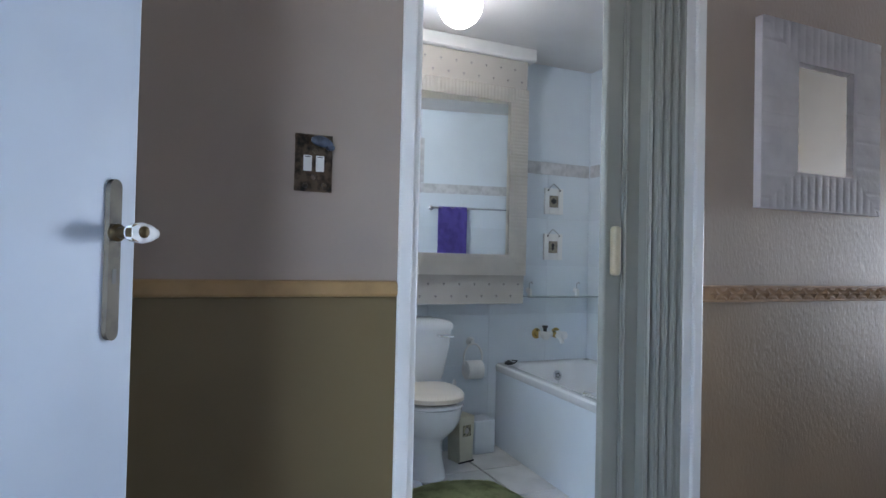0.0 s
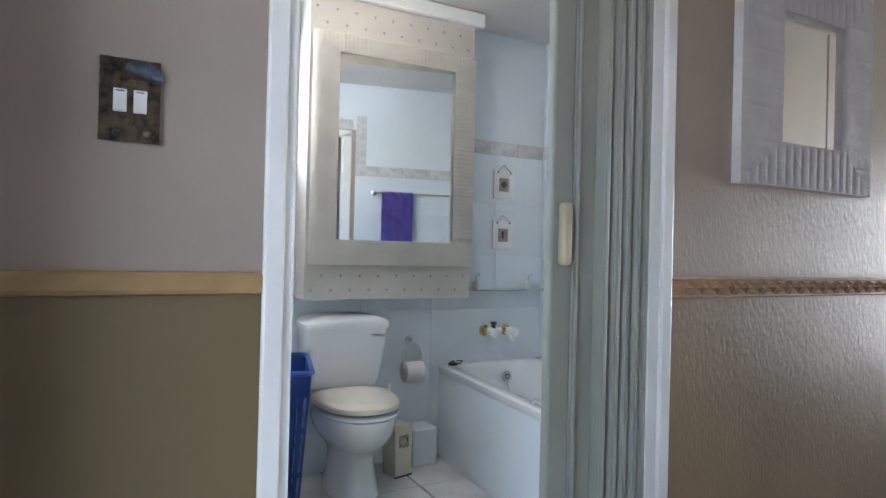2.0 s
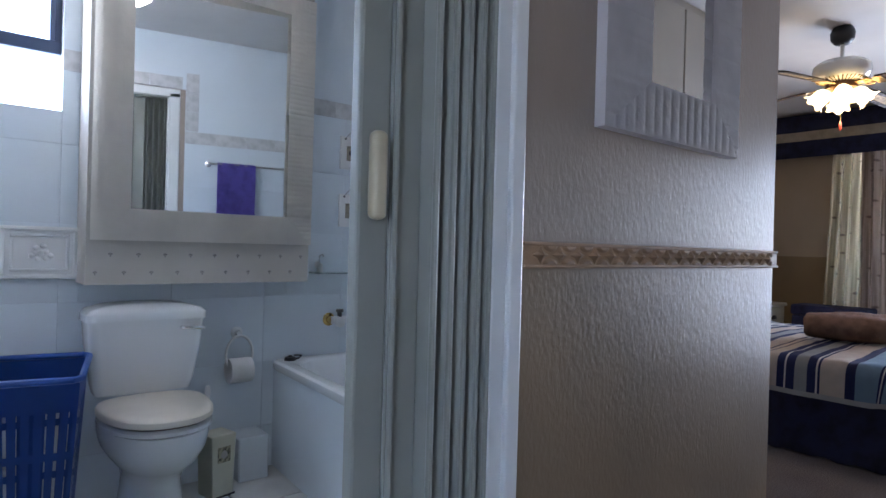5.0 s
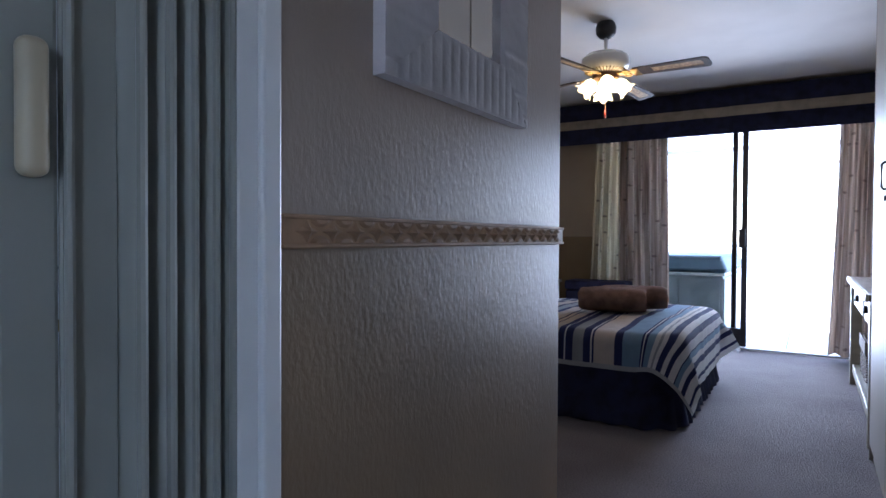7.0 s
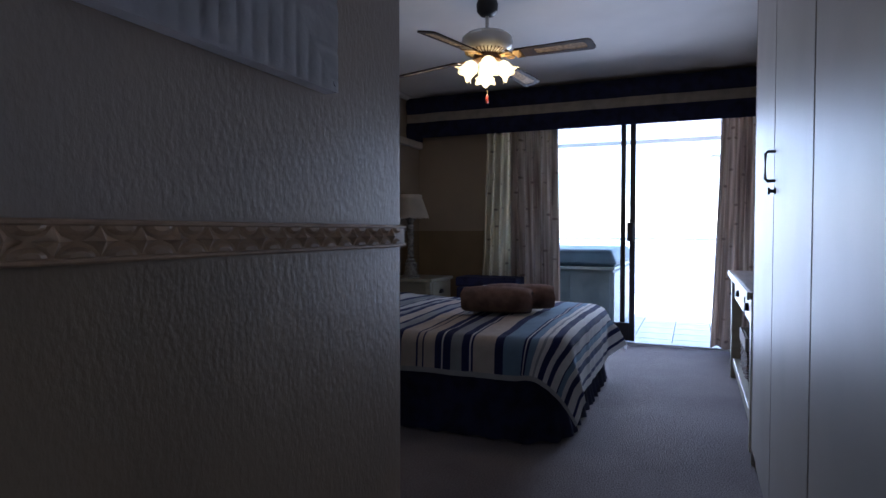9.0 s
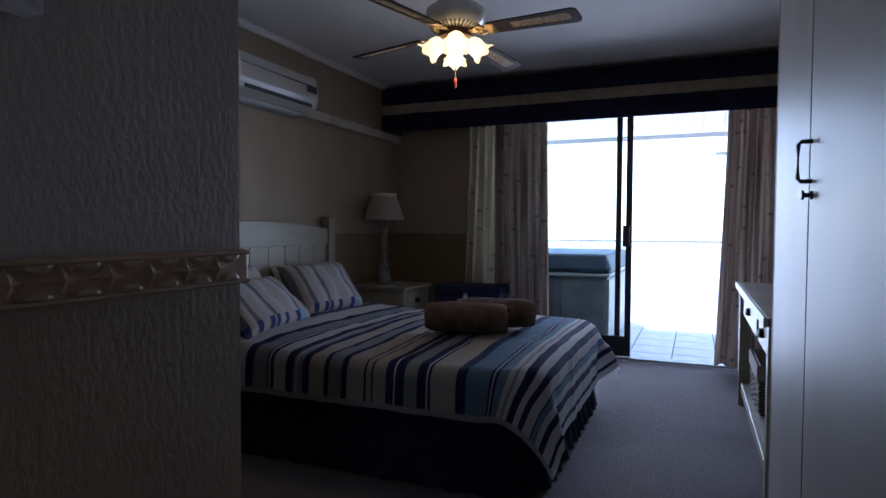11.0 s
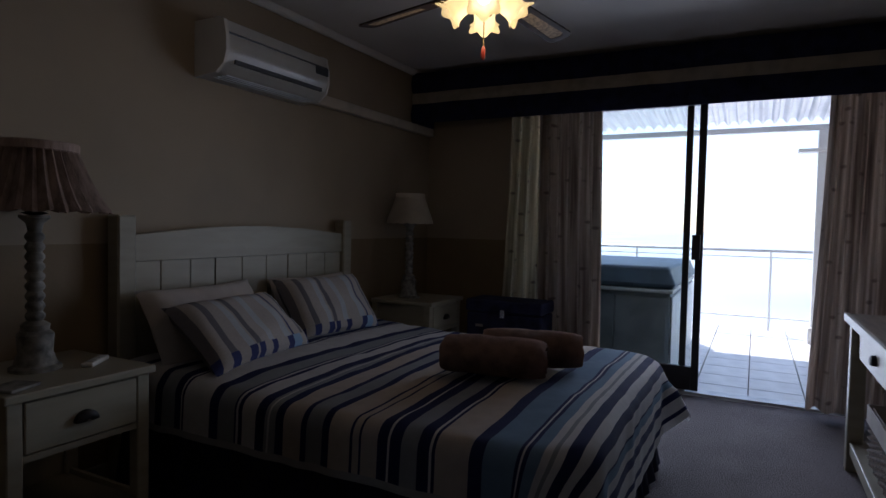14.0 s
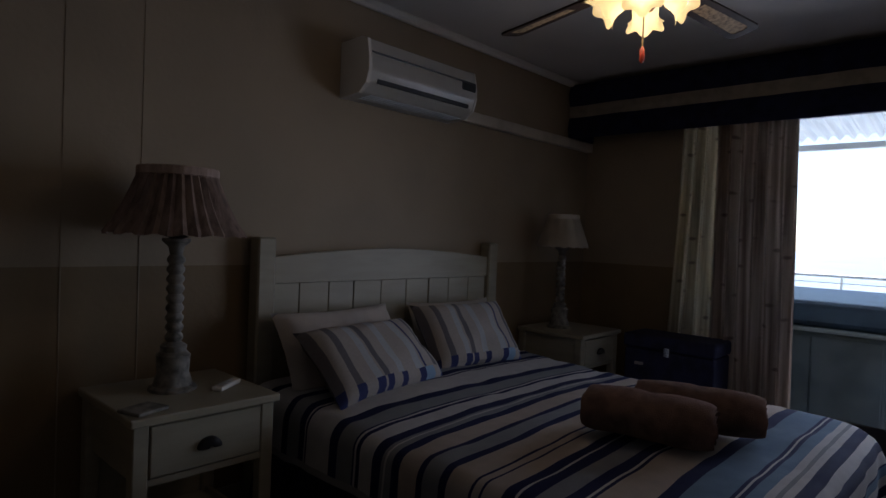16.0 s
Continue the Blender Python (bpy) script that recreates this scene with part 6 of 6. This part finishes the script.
def tile_mesh(w, d, t, m, bev=0.0025):
    key = (round(w, 3), round(d, 3), t, m.name)
    if key not in tile_cache:
        bm = bmesh.new()
        lo = [bm.verts.new((x, y, 0)) for x, y in ((-w / 2, -d / 2), (w / 2, -d / 2), (w / 2, d / 2), (-w / 2, d / 2))]
        mi = [bm.verts.new((v.co.x, v.co.y, t - bev)) for v in lo]
        hi = [bm.verts.new((v.co.x * (1 - 2 * bev / w), v.co.y * (1 - 2 * bev / d), t)) for v in lo]
        bm.faces.new(hi)
        for a, b in ((lo, mi), (mi, hi)):
            for i in range(4):
                bm.faces.new((a[i], a[(i + 1) % 4], b[(i + 1) % 4], b[i]))
        me = bpy.data.meshes.new("tile")
        bmesh.ops.recalc_face_normals(bm, faces=bm.faces)
        bm.to_mesh(me)
        bm.free()
        me.materials.append(m)
        tile_cache[key] = me
    return tile_cache[key]


def vary(m, amount):
    """A little difference from piece to piece."""
    n, l = m.node_tree.nodes, m.node_tree.links
    b = n["Principled BSDF"]
    src = b.inputs["Base Color"].links[0].from_socket
    oi, mr, mix = n.new("ShaderNodeObjectInfo"), n.new("ShaderNodeMapRange"), n.new("ShaderNodeMix")
    mr.inputs[3].default_value, mr.inputs[4].default_value = 1 - amount, 1.0
    l.new(oi.outputs["Random"], mr.inputs[0])
    mix.data_type, mix.blend_type = "RGBA", "MULTIPLY"
    mix.inputs[0].default_value = 1.0
    l.new(src, mix.inputs[6])
    l.new(mr.outputs[0], mix.inputs[7])
    l.new(mix.outputs[2], b.inputs["Base Color"])
    return m


FLOOR_T = vary(mat("white_floor_tile_glaze", (0.76, 0.76, 0.74), 0.22, var=0.06, scale=5, bump=0.05), 0.07)
WALL_T = vary(mat("white_wall_tile_glaze", (0.74, 0.80, 0.84), 0.14, var=0.03, scale=2), 0.03)
BORDER_T = vary(mat("mottled_border_tile", (0.66, 0.665, 0.67), 0.25, var=0.09, scale=20), 0.1)
PATIO_T = vary(mat("pale_patio_tile_piece", (0.66, 0.65, 0.62), 0.4, var=0.08, scale=6, bump=0.05), 0.06)

fl = part("floor_bathroom", box((0.05, 1.40, -0.1), (2.66, 3.44, -0.005)), GROUT)
structure(fl, "white tiled bathroom floor with dark joints", "floor")
S = 0.38
for i in range(-4, 3):
    for j in range(-3, 3):
        x0, x1 = max(1.64 + i * S, 0.15), min(1.64 + (i + 1) * S, 2.63)
        y0, y1 = max(2.55 + j * S, 1.41), min(2.55 + (j + 1) * S, 3.32)
        if x1 - x0 > 0.03 and y1 - y0 > 0.03:
            piece("tile", tile_mesh(x1 - x0 - 0.010, y1 - y0 - 0.010, 0.008, FLOOR_T), fl, ((x0 + x1) / 2, (y0 + y1) / 2, -0.005))


def wall_tiles(parent, along, fixed, facing, a0, a1, holes, origin):
    """Tiles up to the border, then the border strip; facing: +1 or -1 along the wall's normal axis."""
    rows = [(0.0, 0.20)] + [(0.20 + 0.31 * k, 0.51 + 0.31 * k) for k in range(4)] + [(1.44, 1.73)]
    rows = sorted(set((round(p, 3), round(min(q, 1.73), 3)) for p, q in rows if p < 1.72))
    wide = 0.42
    n0, n1 = math.floor((a0 - origin) / wide), math.ceil((a1 - origin) / wide)
    todo = [(max(a0, origin + k * wide), min(a1, origin + (k + 1) * wide), p, q, WALL_T) for k in range(n0, n1) for p, q in rows]
    n0, n1 = math.floor((a0 - origin) / 0.20), math.ceil((a1 - origin) / 0.20)
    todo += [(max(a0, origin + k * 0.20), min(a1, origin + (k + 1) * 0.20), 1.73, 1.812, BORDER_T) for k in range(n0, n1)]
    for p0, p1, q0, q1, m in todo:
        bits = [(p0, p1, q0, q1)]
        for h0, h1, g0, g1 in holes:
            out = []
            for a, b, c_, d_ in bits:
                if b <= h0 or a >= h1 or d_ <= g0 or c_ >= g1:
                    out.append((a, b, c_, d_))
                    continue
                out += [(a, h0, c_, d_)] if a < h0 else []
                out += [(h1, b, c_, d_)] if b > h1 else []
                out += [(max(a, h0), min(b, h1), c_, g0)] if c_ < g0 else []
                out += [(max(a, h0), min(b, h1), g1, d_)] if d_ > g1 else []
            bits = out
        for a, b, c_, d_ in bits:
            if b - a < 0.02 or d_ - c_ < 0.02:
                continue
            me = tile_mesh(b - a - 0.0012, d_ - c_ - 0.0012, 0.004, m, 0.0005)
            mid, z = (a + b) / 2, (c_ + d_) / 2
            if along == "x":
                piece("tile", me, parent, (mid, fixed, z), (90, 0, 0) if facing < 0 else (-90, 0, 0))
            else:
                piece("tile", me, parent, (fixed, mid, z), (90, 0, -90))


obs = bpy.data.objects
wall_tiles(obs["wall_bathroom_back"], "x", 3.32, -1, 0.16, 2.625, [(0.45, 1.034, 1.565, 2.2), (1.10, 1.99, 0.905, 2.3)], 1.034)
wall_tiles(obs["wall_bathroom_east"], "y", 2.63, -1, 1.47, 3.31, [], 1.47)
wall_tiles(obs["wall_bathroom_front"], "x", 1.459, 1, 0.16, 2.625, [(0.55, 1.57, -1, 2.09)], 1.57)
bt_ = obs["wall_bathroom_front"]
for x in (0.50, 1.612):
    for k in range(3):
        if 1.812 + k * 0.13 < 2.17:
            piece("tile", tile_mesh(0.08, 0.127, 0.004, BORDER_T, 0.0012), bt_, (x, 1.459, 1.879 + k * 0.13), (-90, 0, 0))
for k in range(5):
    piece("tile", tile_mesh(0.197, 0.08, 0.004, BORDER_T, 0.0012), bt_, (0.65 + k * 0.2, 1.459, 2.13), (-90, 0, 0))

ps = obs["patio_slab"]
T = 0.37
for i in range(10):
    for j in range(-8, 10):
        x0 = 7.445 + i * T
        y0 = 0.875 + j * T
        piece("tile", tile_mesh(T - 0.008, T - 0.008, 0.02, PATIO_T, 0.003), ps, (x0 + T / 2, y0 + T / 2, -0.035))
